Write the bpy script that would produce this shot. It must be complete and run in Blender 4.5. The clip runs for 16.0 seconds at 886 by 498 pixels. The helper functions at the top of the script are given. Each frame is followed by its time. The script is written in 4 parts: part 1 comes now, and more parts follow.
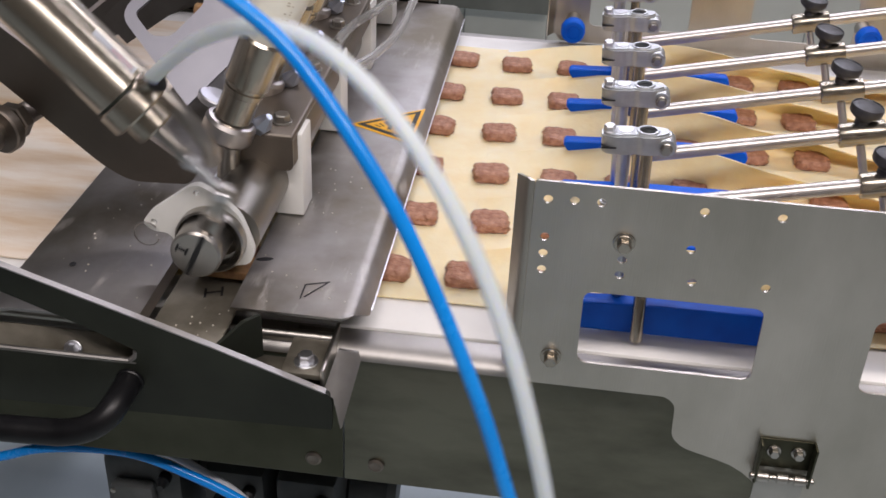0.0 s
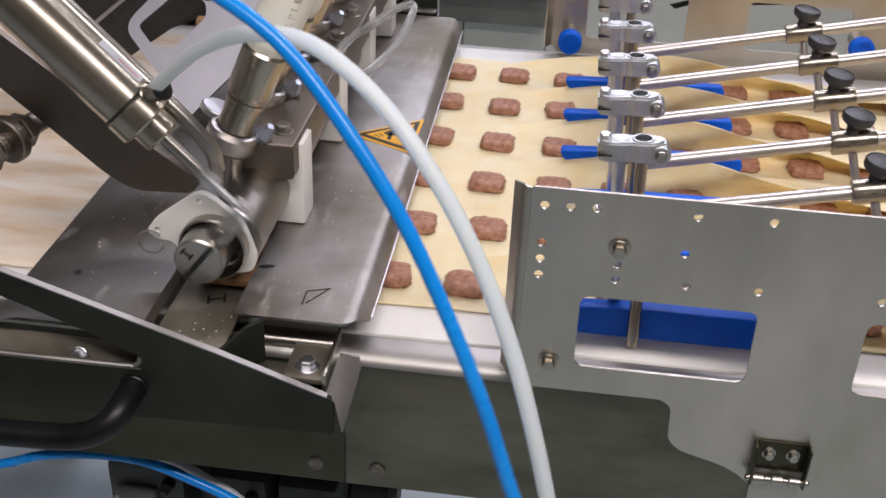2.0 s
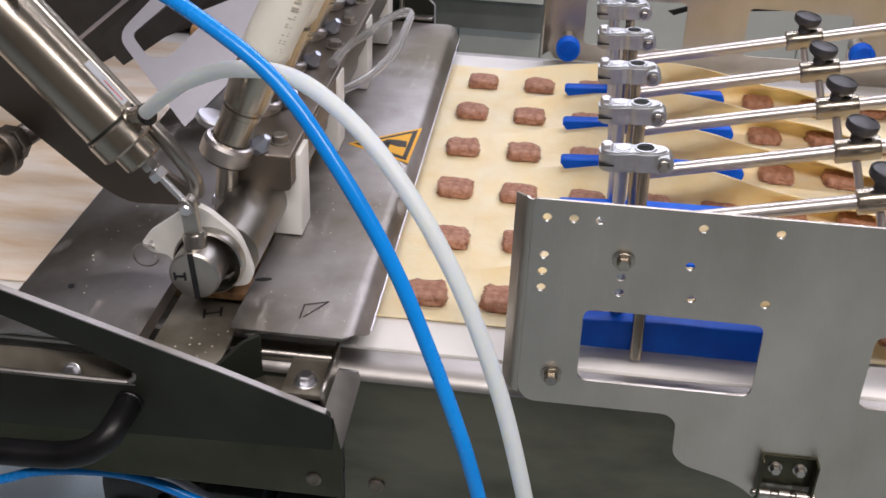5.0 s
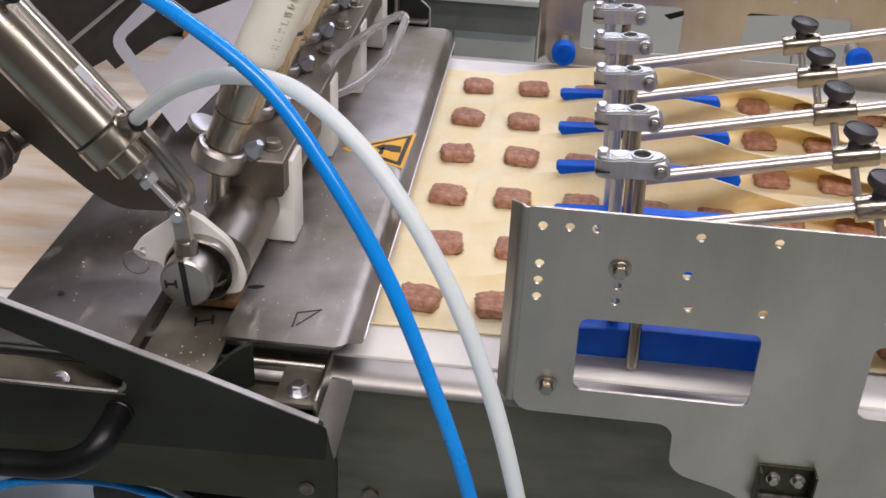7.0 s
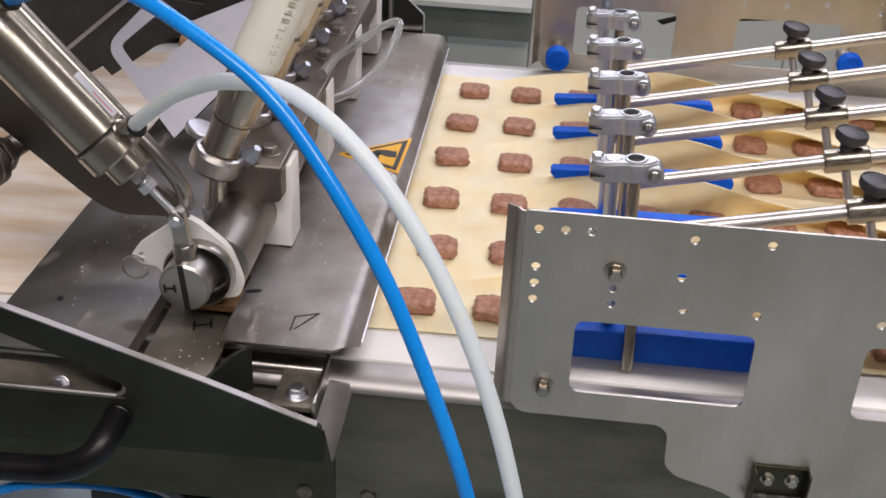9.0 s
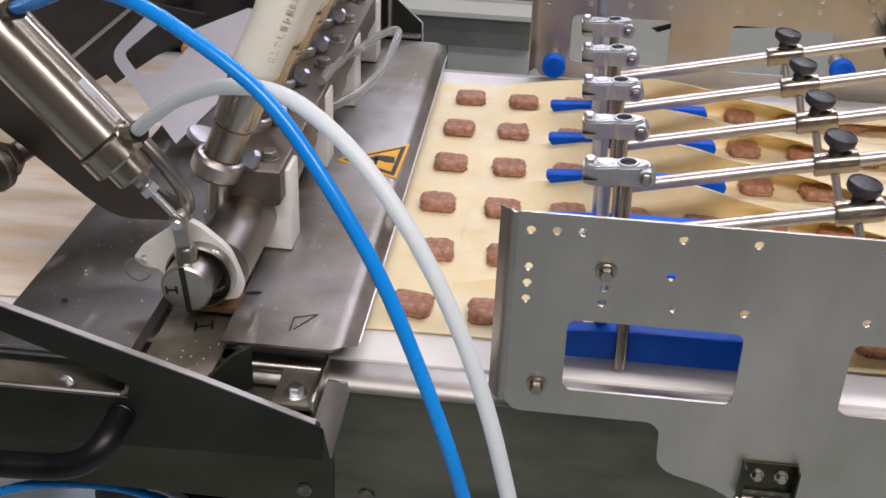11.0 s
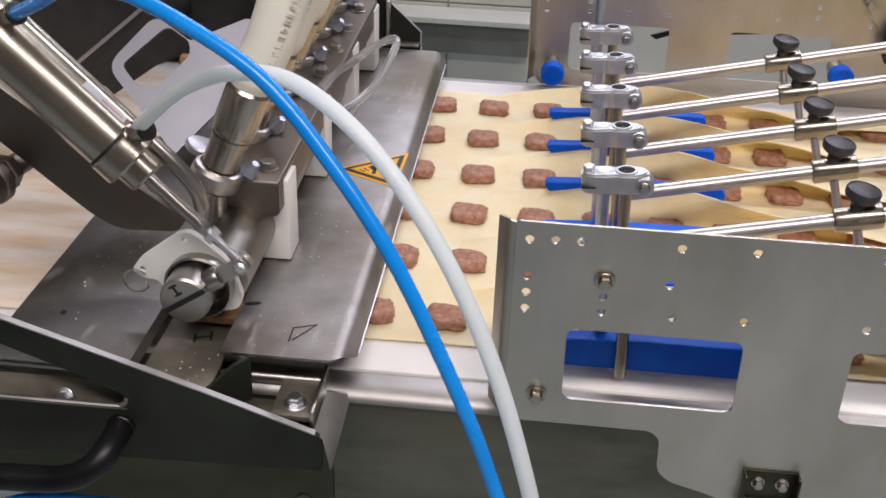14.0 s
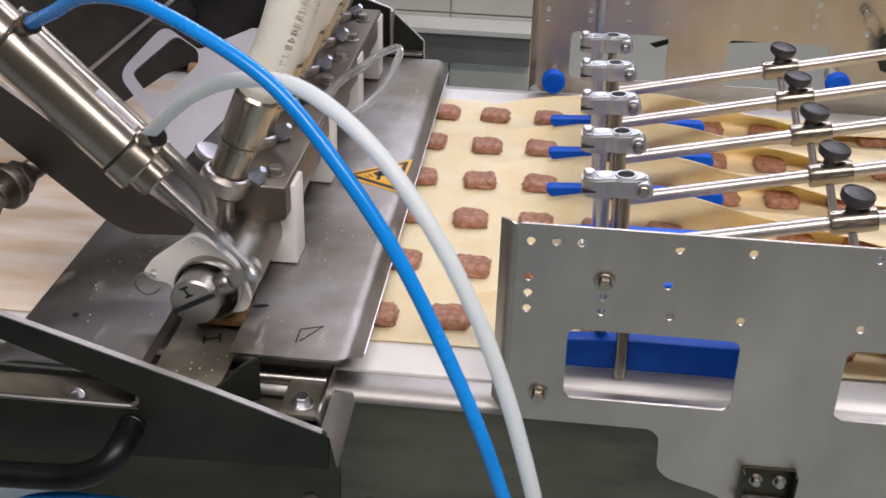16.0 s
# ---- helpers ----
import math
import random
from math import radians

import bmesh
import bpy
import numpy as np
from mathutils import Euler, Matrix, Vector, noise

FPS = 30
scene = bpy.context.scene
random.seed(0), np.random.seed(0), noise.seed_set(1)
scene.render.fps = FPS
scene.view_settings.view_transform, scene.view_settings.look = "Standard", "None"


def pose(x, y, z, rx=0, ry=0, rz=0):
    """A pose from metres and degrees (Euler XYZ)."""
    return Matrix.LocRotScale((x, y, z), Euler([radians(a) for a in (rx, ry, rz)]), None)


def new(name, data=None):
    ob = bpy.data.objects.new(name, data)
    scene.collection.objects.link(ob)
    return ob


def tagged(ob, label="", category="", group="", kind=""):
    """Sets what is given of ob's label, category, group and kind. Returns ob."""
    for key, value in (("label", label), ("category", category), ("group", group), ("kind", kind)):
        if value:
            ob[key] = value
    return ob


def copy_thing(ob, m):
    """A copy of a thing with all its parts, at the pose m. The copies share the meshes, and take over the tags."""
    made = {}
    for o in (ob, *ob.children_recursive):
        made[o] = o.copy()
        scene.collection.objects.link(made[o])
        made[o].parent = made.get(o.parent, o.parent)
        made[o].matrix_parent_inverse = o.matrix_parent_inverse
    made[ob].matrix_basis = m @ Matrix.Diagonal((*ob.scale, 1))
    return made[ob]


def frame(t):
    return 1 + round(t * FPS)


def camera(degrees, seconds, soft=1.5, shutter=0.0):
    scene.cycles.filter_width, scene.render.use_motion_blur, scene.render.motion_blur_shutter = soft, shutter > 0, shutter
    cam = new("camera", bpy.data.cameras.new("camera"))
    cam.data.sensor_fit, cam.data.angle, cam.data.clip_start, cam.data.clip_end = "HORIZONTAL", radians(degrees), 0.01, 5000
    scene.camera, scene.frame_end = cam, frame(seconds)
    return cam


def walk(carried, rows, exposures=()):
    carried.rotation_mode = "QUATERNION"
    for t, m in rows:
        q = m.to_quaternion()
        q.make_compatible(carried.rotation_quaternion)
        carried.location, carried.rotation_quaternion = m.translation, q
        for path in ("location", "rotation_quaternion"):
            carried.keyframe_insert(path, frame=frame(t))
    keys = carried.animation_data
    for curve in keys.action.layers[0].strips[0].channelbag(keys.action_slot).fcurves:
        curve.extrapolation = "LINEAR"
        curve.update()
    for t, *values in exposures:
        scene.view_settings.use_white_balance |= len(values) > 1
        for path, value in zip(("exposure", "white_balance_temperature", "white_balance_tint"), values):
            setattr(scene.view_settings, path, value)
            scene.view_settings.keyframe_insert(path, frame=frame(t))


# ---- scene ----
cam = camera(44.0, 16.0, soft=1.6, shutter=0.5)
PATH = [
    (0.0, pose(-0.0055, -0.8069, 0.6357, 58.191, -2.395, 7.197)),
    (0.5, pose(-0.0086, -0.8093, 0.6362, 58.343, -2.376, 7.104)),
    (1.0, pose(-0.0093, -0.8147, 0.6382, 58.503, -2.385, 7.035)),
    (1.5, pose(-0.0066, -0.8224, 0.6397, 58.731, -2.298, 7.055)),
    (2.0, pose(-0.0022, -0.8256, 0.6394, 58.904, -2.190, 7.081)),
    (2.5, pose(-0.0023, -0.8224, 0.6400, 58.991, -2.080, 6.993)),
    (3.0, pose(-0.0063, -0.8184, 0.6386, 59.137, -2.119, 6.902)),
    (3.5, pose(-0.0086, -0.8131, 0.6359, 59.116, -2.175, 6.894)),
    (4.0, pose(-0.0092, -0.8097, 0.6364, 59.110, -2.055, 6.769)),
    (6.5, pose(-0.0105, -0.8005, 0.6358, 59.250, -2.364, 6.575)),
    (7.0, pose(-0.0109, -0.7947, 0.6354, 59.246, -2.362, 6.521)),
    (7.5, pose(-0.0140, -0.7929, 0.6377, 59.284, -2.389, 6.321)),
    (8.0, pose(-0.0156, -0.7959, 0.6370, 59.446, -2.377, 6.133)),
    (8.5, pose(-0.0162, -0.8007, 0.6382, 59.451, -2.391, 6.102)),
    (9.0, pose(-0.0136, -0.8039, 0.6381, 59.570, -2.366, 6.084)),
    (11.5, pose(-0.0011, -0.8286, 0.6447, 60.167, -1.976, 6.157)),
    (12.0, pose(0.0009, -0.8270, 0.6453, 60.251, -1.853, 6.103)),
    (12.5, pose(0.0007, -0.8239, 0.6448, 60.318, -1.833, 6.037)),
    (13.0, pose(-0.0019, -0.8220, 0.6450, 60.313, -1.877, 6.021)),
    (13.5, pose(-0.0037, -0.8235, 0.6451, 60.360, -1.918, 6.006)),
    (14.0, pose(-0.0017, -0.8244, 0.6458, 60.415, -1.776, 6.031)),
    (14.5, pose(-0.0006, -0.8245, 0.6469, 60.469, -1.734, 6.061)),
    (15.0, pose(-0.0001, -0.8269, 0.6477, 60.555, -1.640, 6.013)),
    (15.5, pose(-0.0016, -0.8381, 0.6488, 60.794, -1.637, 6.084)),
    (16.0, pose(0.0000, -0.8493, 0.6511, 60.961, -1.572, 6.086)),
]
walk(cam, PATH, exposures=[(0.0, 0.0), (16.0, 0.0)])

# ---- light ----
world = bpy.data.worlds.new("room_air")
scene.world = world
world.use_nodes = True
world.node_tree.nodes["Background"].inputs[0].default_value = (0.75, 0.85, 1.0, 1)
world.node_tree.nodes["Background"].inputs[1].default_value = 0.05


def ceiling_lamp(x, y, z, sx, sy, watts, color=(1.0, 0.93, 0.965)):
    d = bpy.data.lights.new("ceiling_lamp_light", "AREA")
    d.shape, d.size, d.size_y, d.energy, d.color = "RECTANGLE", sx, sy, watts, color
    o = new("ceiling_lamp_light", d)
    o.location = (x, y, z)
    return o


ceiling_lamp(0.4, 1.3, 1.98, 2.6, 0.25, 27, (0.97, 0.91, 0.98))
ceiling_lamp(0.5, -1.25, 1.98, 2.6, 0.25, 70, (1.0, 0.905, 0.885))
# Unseen far lamp, cool and strong to lay a lavender sheen on the tray.
ceiling_lamp(0.3, 2.72, 1.98, 2.6, 0.25, 42, (0.82, 0.81, 1.0))

# ---- materials ----
def material(name):
    m = bpy.data.materials.new(name)
    m.use_nodes = True
    return m, m.node_tree, m.node_tree.nodes["Principled BSDF"]


def mixed(tree, a, b, fac):
    n = tree.nodes.new("ShaderNodeMix")
    n.data_type = "RGBA"
    n.inputs[6].default_value, n.inputs[7].default_value = (*a, 1), (*b, 1)
    tree.links.new(fac, n.inputs[0])
    return n.outputs[2]


def noisy(tree, scale, detail=4, stretch=(1, 1, 1), rough=0.55):
    co = tree.nodes.new("ShaderNodeTexCoord")
    mp = tree.nodes.new("ShaderNodeMapping")
    mp.inputs["Scale"].default_value = stretch
    n = tree.nodes.new("ShaderNodeTexNoise")
    n.inputs["Scale"].default_value, n.inputs["Detail"].default_value, n.inputs["Roughness"].default_value = scale, detail, rough
    tree.links.new(co.outputs["Object"], mp.inputs[0])
    tree.links.new(mp.outputs[0], n.inputs["Vector"])
    return n.outputs[0]


def ramped(tree, fac, lo, hi):
    n = tree.nodes.new("ShaderNodeMapRange")
    n.inputs[1].default_value, n.inputs[2].default_value = lo, hi
    tree.links.new(fac, n.inputs[0])
    return n.outputs[0]


def surface(name, a, b, scale, rough, metal=0.0, bump=0.1, fine=400, lo=0.35, hi=0.65, rough_b=None, stretch=(1, 1, 1), fine_stretch=(1, 1, 1), coat=0.0, sss=0.0, depth=0.001):
    """Two colours in soft blotches, fine grain in relief and gloss."""
    m, tree, p = material(name)
    big = ramped(tree, noisy(tree, scale, 5, stretch), lo, hi)
    tree.links.new(mixed(tree, a, b, big), p.inputs["Base Color"])
    grain = noisy(tree, fine, 3, fine_stretch)
    r = tree.nodes.new("ShaderNodeMapRange")
    r.inputs[3].default_value, r.inputs[4].default_value = rough, rough_b if rough_b else rough + 0.12
    mixer = tree.nodes.new("ShaderNodeMath")
    mixer.operation = "MULTIPLY_ADD"
    mixer.inputs[1].default_value = 0.5
    half = tree.nodes.new("ShaderNodeMath")
    half.operation = "MULTIPLY"
    half.inputs[1].default_value = 0.5
    tree.links.new(big, half.inputs[0])
    tree.links.new(grain, mixer.inputs[0])
    tree.links.new(half.outputs[0], mixer.inputs[2])
    tree.links.new(mixer.outputs[0], r.inputs[0])
    tree.links.new(r.outputs[0], p.inputs["Roughness"])
    bm = tree.nodes.new("ShaderNodeBump")
    bm.inputs["Strength"].default_value, bm.inputs["Distance"].default_value = bump, depth
    tree.links.new(grain, bm.inputs["Height"])
    tree.links.new(bm.outputs[0], p.inputs["Normal"])
    p.inputs["Metallic"].default_value = metal
    p.inputs["Coat Weight"].default_value = coat
    p.inputs["Subsurface Weight"].default_value = sss
    p.inputs["Subsurface Radius"].default_value, p.inputs["Subsurface Scale"].default_value = (1.0, 0.90, 0.66), 0.005
    return m


STEEL = surface("brushed_steel", (0.42, 0.40, 0.37), (0.50, 0.48, 0.45), 14, 0.30, 1.0, 0.05, 160, fine_stretch=(1, 6, 30))
STEEL_PLATE = surface("matt_steel_plate", (0.40, 0.372, 0.32), (0.64, 0.60, 0.545), 5, 0.27, 1.0, 0.22, 700, lo=0.28, hi=0.72, rough_b=0.48, stretch=(1.5, 1, 0.8), fine_stretch=(1, 1, 0.05))
STEEL_TRAY = surface("scratched_steel_tray", (0.21, 0.184, 0.145), (0.46, 0.445, 0.44), 6, 0.34, 1.0, 0.12, 260, fine_stretch=(10, 1, 1), rough_b=0.52)


def dusted(m, dust, scale, stretch, lo, hi, most):
    """Pale streaks of dried flour wiped over a metal."""
    tree = m.node_tree
    p = tree.nodes["Principled BSDF"]
    streak = ramped(tree, noisy(tree, scale, 6, stretch, 0.65), lo, hi)
    patch = ramped(tree, noisy(tree, 9, 3), 0.48, 0.66)
    f = tree.nodes.new("ShaderNodeMath")
    f.operation = "MULTIPLY"
    tree.links.new(streak, f.inputs[0])
    tree.links.new(patch, f.inputs[1])
    g = tree.nodes.new("ShaderNodeMath")
    g.operation = "MULTIPLY"
    g.inputs[1].default_value = most
    tree.links.new(f.outputs[0], g.inputs[0])
    b = tree.nodes.new("ShaderNodeBsdfDiffuse")
    b.inputs["Color"].default_value = (*dust, 1)
    x = tree.nodes.new("ShaderNodeMixShader")
    tree.links.new(g.outputs[0], x.inputs[0])
    tree.links.new(p.outputs[0], x.inputs[1])
    tree.links.new(b.outputs[0], x.inputs[2])
    tree.links.new(x.outputs[0], tree.nodes["Material Output"].inputs[0])


dusted(STEEL_TRAY, (0.58, 0.55, 0.52), 34, (1.6, 0.35, 1), 0.54, 0.66, 0.55)
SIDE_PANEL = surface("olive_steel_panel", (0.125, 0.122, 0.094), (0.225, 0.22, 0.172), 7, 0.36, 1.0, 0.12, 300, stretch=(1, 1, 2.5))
VALVE_STEEL = surface("dark_turned_steel", (0.24, 0.225, 0.20), (0.31, 0.29, 0.26), 10, 0.32, 1.0, 0.04, 200, fine_stretch=(1, 0.1, 1))
GRIP = surface("black_moulded_grip", (0.004, 0.004, 0.005), (0.008, 0.008, 0.009), 30, 0.30, 0.0, 0.05, 400)
GRIP.node_tree.nodes["Principled BSDF"].inputs["Specular IOR Level"].default_value = 0.28
WORN_STEEL = surface("worn_grey_steel", (0.15, 0.135, 0.105), (0.27, 0.25, 0.205), 22, 0.42, 0.6, 0.06, 300)
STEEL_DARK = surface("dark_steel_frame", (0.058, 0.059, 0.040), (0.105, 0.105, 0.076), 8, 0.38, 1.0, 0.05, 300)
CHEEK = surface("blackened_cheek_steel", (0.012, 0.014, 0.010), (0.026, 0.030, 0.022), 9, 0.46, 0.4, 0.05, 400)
BRACKET = surface("brown_grey_steel", (0.19, 0.165, 0.14), (0.25, 0.22, 0.19), 9, 0.42, 1.0, 0.05, 300)
# Lavender tint stands in for the cool wall and ceiling reflection.
STEEL_GUARD = surface("satin_guard_steel", (0.44, 0.44, 0.50), (0.52, 0.52, 0.58), 12, 0.45, 1.0, 0.05, 400)
DARK_BACK = surface("dark_background", (0.016, 0.016, 0.017), (0.034, 0.034, 0.035), 20, 0.4, 0.0, 0.05, 300)
STEEL_BRIGHT = surface("polished_steel", (0.37, 0.35, 0.32), (0.45, 0.43, 0.40), 12, 0.27, 1.0, 0.0, 20, rough_b=0.31)
STEEL_ROD = surface("chromed_rod", (0.74, 0.75, 0.79), (0.80, 0.81, 0.85), 12, 0.34, 1.0, 0.0, 20, rough_b=0.38)
# Blue tint put in the base colour for the cool surroundings the rods reflect.
COOL_ROD = surface("cool_tinted_rod", (0.46, 0.50, 0.60), (0.56, 0.60, 0.70), 14, 0.36, 1.0, 0.02, 60, rough_b=0.46)
STEEL_BARREL = surface("drawn_steel_barrel", (0.36, 0.325, 0.27), (0.44, 0.40, 0.34), 8, 0.23, 1.0, 0.0, 15, rough_b=0.27)
STEEL_TUBE = surface("dull_drawn_tube", (0.48, 0.45, 0.43), (0.58, 0.55, 0.53), 22, 0.30, 1.0, 0.02, 60, rough_b=0.40)
STEEL_RAIL = surface("dull_rolled_steel", (0.36, 0.345, 0.33), (0.46, 0.445, 0.43), 16, 0.42, 1.0, 0.06, 300, rough_b=0.56)
ALU = surface("cast_aluminium", (0.50, 0.52, 0.54), (0.62, 0.64, 0.66), 60, 0.38, 1.0, 0.2, 220)
WHITE_PLASTIC = surface("white_plastic", (0.74, 0.74, 0.71), (0.82, 0.82, 0.79), 20, 0.38, 0.0, 0.04, 300, sss=0.05)
WHITE_HOSE = surface("milky_hose", (0.77, 0.84, 0.86), (0.82, 0.88, 0.90), 12, 0.3, 0.0, 0.02, 200, sss=0.9)
milky = WHITE_HOSE.node_tree
milky.nodes["Principled BSDF"].inputs["Subsurface Scale"].default_value = 0.012
thin = milky.nodes.new("ShaderNodeBsdfTranslucent")
thin.inputs["Color"].default_value = (0.90, 0.96, 0.99, 1)
blend = milky.nodes.new("ShaderNodeMixShader")
blend.inputs[0].default_value = 0.32
milky.links.new(milky.nodes["Principled BSDF"].outputs[0], blend.inputs[1])
milky.links.new(thin.outputs[0], blend.inputs[2])
milky.links.new(blend.outputs[0], milky.nodes["Material Output"].inputs[0])
CREAM_HOSE = surface("cream_silicone_hose", (0.78, 0.77, 0.68), (0.85, 0.84, 0.75), 18, 0.45, 0.0, 0.05, 300, sss=0.1)
BLUE_HOSE = surface("blue_hose", (0.0, 0.225, 0.74), (0.005, 0.275, 0.82), 15, 0.2, 0.0, 0.02, 200)
BLUE_PLASTIC = surface("blue_plastic", (0.0, 0.085, 0.58), (0.0, 0.120, 0.70), 25, 0.40, 0.0, 0.06, 300)
BLUE_PLASTIC.node_tree.nodes["Principled BSDF"].inputs["Specular IOR Level"].default_value = 0.22
BLACK = surface("black_rubber", (0.006, 0.006, 0.007), (0.014, 0.014, 0.015), 40, 0.36, 0.0, 0.1, 500)
KNOB_BLACK = surface("black_plastic_knob", (0.018, 0.018, 0.022), (0.045, 0.045, 0.052), 80, 0.34, 0.0, 0.1, 700)
BELT = surface("white_belt", (0.74, 0.73, 0.71), (0.83, 0.82, 0.80), 10, 0.45, 0.0, 0.08, 900)
DOUGH = surface("raw_dough_sheet", (0.88, 0.645, 0.36), (0.93, 0.76, 0.52), 22, 0.5, 0.0, 0.25, 130, lo=0.3, hi=0.7, depth=0.002, sss=0.85)
DOUGH_FLOUR = surface("floured_dough_sheet", (0.70, 0.53, 0.36), (0.86, 0.79, 0.70), 9, 0.6, 0.0, 0.25, 150, lo=0.34, hi=0.62, stretch=(0.7, 2.6, 1), depth=0.002)
MEAT = surface("minced_meat", (0.31, 0.13, 0.078), (0.62, 0.35, 0.24), 120, 0.38, 0.0, 0.9, 260, lo=0.32, hi=0.75, depth=0.005)
YELLOW = surface("yellow_sticker", (0.80, 0.40, 0.01), (0.86, 0.47, 0.02), 20, 0.4, 0.0, 0.02, 200)
STICKER_BLACK = surface("black_print", (0.012, 0.012, 0.012), (0.02, 0.02, 0.02), 20, 0.4, 0.0, 0.02, 200)
INK = surface("marker_ink", (0.008, 0.008, 0.010), (0.02, 0.02, 0.022), 20, 0.5, 0.0, 0.02, 200)
PRINT_GREY = surface("grey_print", (0.50, 0.46, 0.38), (0.60, 0.56, 0.47), 60, 0.6, 0.0, 0.02, 200)
CRUMB = surface("flour_crumb", (0.62, 0.57, 0.48), (0.74, 0.70, 0.62), 90, 0.8, 0.0, 0.1, 300)
PALE_LABEL = surface("pale_label", (0.50, 0.53, 0.58), (0.60, 0.63, 0.68), 50, 0.4, 0.0, 0.02, 200)
RED_PRINT = surface("red_print", (0.50, 0.06, 0.06), (0.60, 0.10, 0.10), 60, 0.5, 0.0, 0.02, 200)
MOTOR_GREY = surface("grey_motor_paint", (0.05, 0.055, 0.055), (0.08, 0.085, 0.085), 30, 0.45, 0.0, 0.05, 300)
BRONZE = surface("bronze_bush", (0.42, 0.25, 0.11), (0.16, 0.08, 0.04), 60, 0.45, 0.3, 0.05, 300)
FLOOR = surface("blue_grey_floor", (0.37, 0.44, 0.465), (0.45, 0.52, 0.545), 3, 0.35, 0.0, 0.1, 120)
TILE = surface("pale_green_tile", (0.50, 0.50, 0.43), (0.56, 0.56, 0.49), 4, 0.25, 0.0, 0.02, 60)
GROUT = surface("grey_grout", (0.28, 0.29, 0.27), (0.36, 0.37, 0.34), 12, 0.8, 0.0, 0.2, 300)
WALL_PAINT = surface("white_wall_paint", (0.52, 0.50, 0.49), (0.58, 0.56, 0.55), 3, 0.6, 0.0, 0.08, 200)
# Tone of the unseen south wall, picked for what it bounces and reflects.
SOUTH_PAINT = surface("beige_wall_paint", (0.24, 0.225, 0.20), (0.29, 0.275, 0.25), 3, 0.6, 0.0, 0.08, 200)
RECESS_SHADE = surface("recess_shade_olive", (0.10, 0.105, 0.085), (0.15, 0.155, 0.13), 5, 0.5, 0.0, 0.08, 200)

CLEAR = surface("clear_plastic", (0.86, 0.86, 0.86), (0.92, 0.92, 0.92), 30, 0.12, 0.0, 0.02, 200)
CLEAR.node_tree.nodes["Principled BSDF"].inputs["Transmission Weight"].default_value = 0.9

# ---- mesh helpers ----
def part(name, bm, mat, parent=None, label="", smooth=35):
    me = bpy.data.meshes.new(name)
    bmesh.ops.recalc_face_normals(bm, faces=bm.faces)
    bm.to_mesh(me)
    bm.free()
    me.materials.append(mat)
    if smooth:
        me.shade_smooth()
        me.set_sharp_from_angle(angle=radians(smooth))
    o = new(name, me)
    o.parent = parent
    if label:
        o["label"] = label
    return o


def thing(name, label, category, group="", kind="", at=(0, 0, 0)):
    o = new(name)
    o.empty_display_size = 0.02
    o.location = at
    return tagged(o, label, category, group, kind)


def box(bm, x0, x1, y0, y1, z0, z1, bevel=0.0, m=None, seg=2):
    vs = [bm.verts.new((x, y, z)) for x in (x0, x1) for y in (y0, y1) for z in (z0, z1)]
    fs = [bm.faces.new([vs[i] for i in q]) for q in ((0, 1, 3, 2), (4, 6, 7, 5), (0, 4, 5, 1), (2, 3, 7, 6), (0, 2, 6, 4), (1, 5, 7, 3))]
    if m:
        bmesh.ops.transform(bm, matrix=m, verts=vs)
    if bevel:
        es = list({e for f in fs for e in f.edges})
        bmesh.ops.bevel(bm, geom=es, offset=bevel, segments=seg, affect="EDGES", profile=0.5)
    return bm


def lathe(bm, profile, m=None, n=28, caps=True):
    """Revolve (radius, height) pairs about the local z axis."""
    m = m or Matrix()
    rings = []
    for r, h in profile:
        rings.append([bm.verts.new(m @ Vector((r * math.cos(2 * math.pi * i / n), r * math.sin(2 * math.pi * i / n), h))) for i in range(n)])
    for a, b in zip(rings, rings[1:]):
        for i in range(n):
            bm.faces.new((a[i], a[(i + 1) % n], b[(i + 1) % n], b[i]))
    if caps:
        bm.faces.new(rings[0][::-1])
        bm.faces.new(rings[-1])
    return bm


def along(a, b):
    """The pose whose z axis runs from a to b, standing at a."""
    a, b = Vector(a), Vector(b)
    return Matrix.Translation(a) @ (b - a).to_track_quat("Z", "Y").to_matrix().to_4x4()


def rod(bm, a, b, r, n=20, chamfer=0.0012):
    h = (Vector(b) - Vector(a)).length
    c = min(chamfer, r * 0.4)
    return lathe(bm, [(r - c, 0), (r, c), (r, h - c), (r - c, h)], along(a, b), n)


def spline(pts, per=8):
    pts = [Vector(p) for p in pts]
    ext = [2 * pts[0] - pts[1]] + pts + [2 * pts[-1] - pts[-2]]
    out = []
    for i in range(1, len(ext) - 2):
        a, b, c, d = ext[i - 1:i + 3]
        for k in range(per):
            t = k / per
            out.append(0.5 * ((2 * b) + (c - a) * t + (2 * a - 5 * b + 4 * c - d) * t * t + (3 * b - a - 3 * c + d) * t ** 3))
    return out + [pts[-1]]


def sweep(bm, path, radius, n=14, m=None):
    rings, up = [], Vector((0.1, -1, 0.2))
    for i, p in enumerate(path):
        d = (path[min(i + 1, len(path) - 1)] - path[max(i - 1, 0)]).normalized()
        s = d.cross(up).normalized()
        u = s.cross(d)
        up = u
        r = radius(i / (len(path) - 1)) if callable(radius) else radius
        rings.append([bm.verts.new(p + r * (math.cos(2 * math.pi * k / n) * s + math.sin(2 * math.pi * k / n) * u)) for k in range(n)])
    for a, b in zip(rings, rings[1:]):
        for k in range(n):
            bm.faces.new((a[k], a[(k + 1) % n], b[(k + 1) % n], b[k]))
    bm.faces.new(rings[0][::-1])
    bm.faces.new(rings[-1])
    return bm


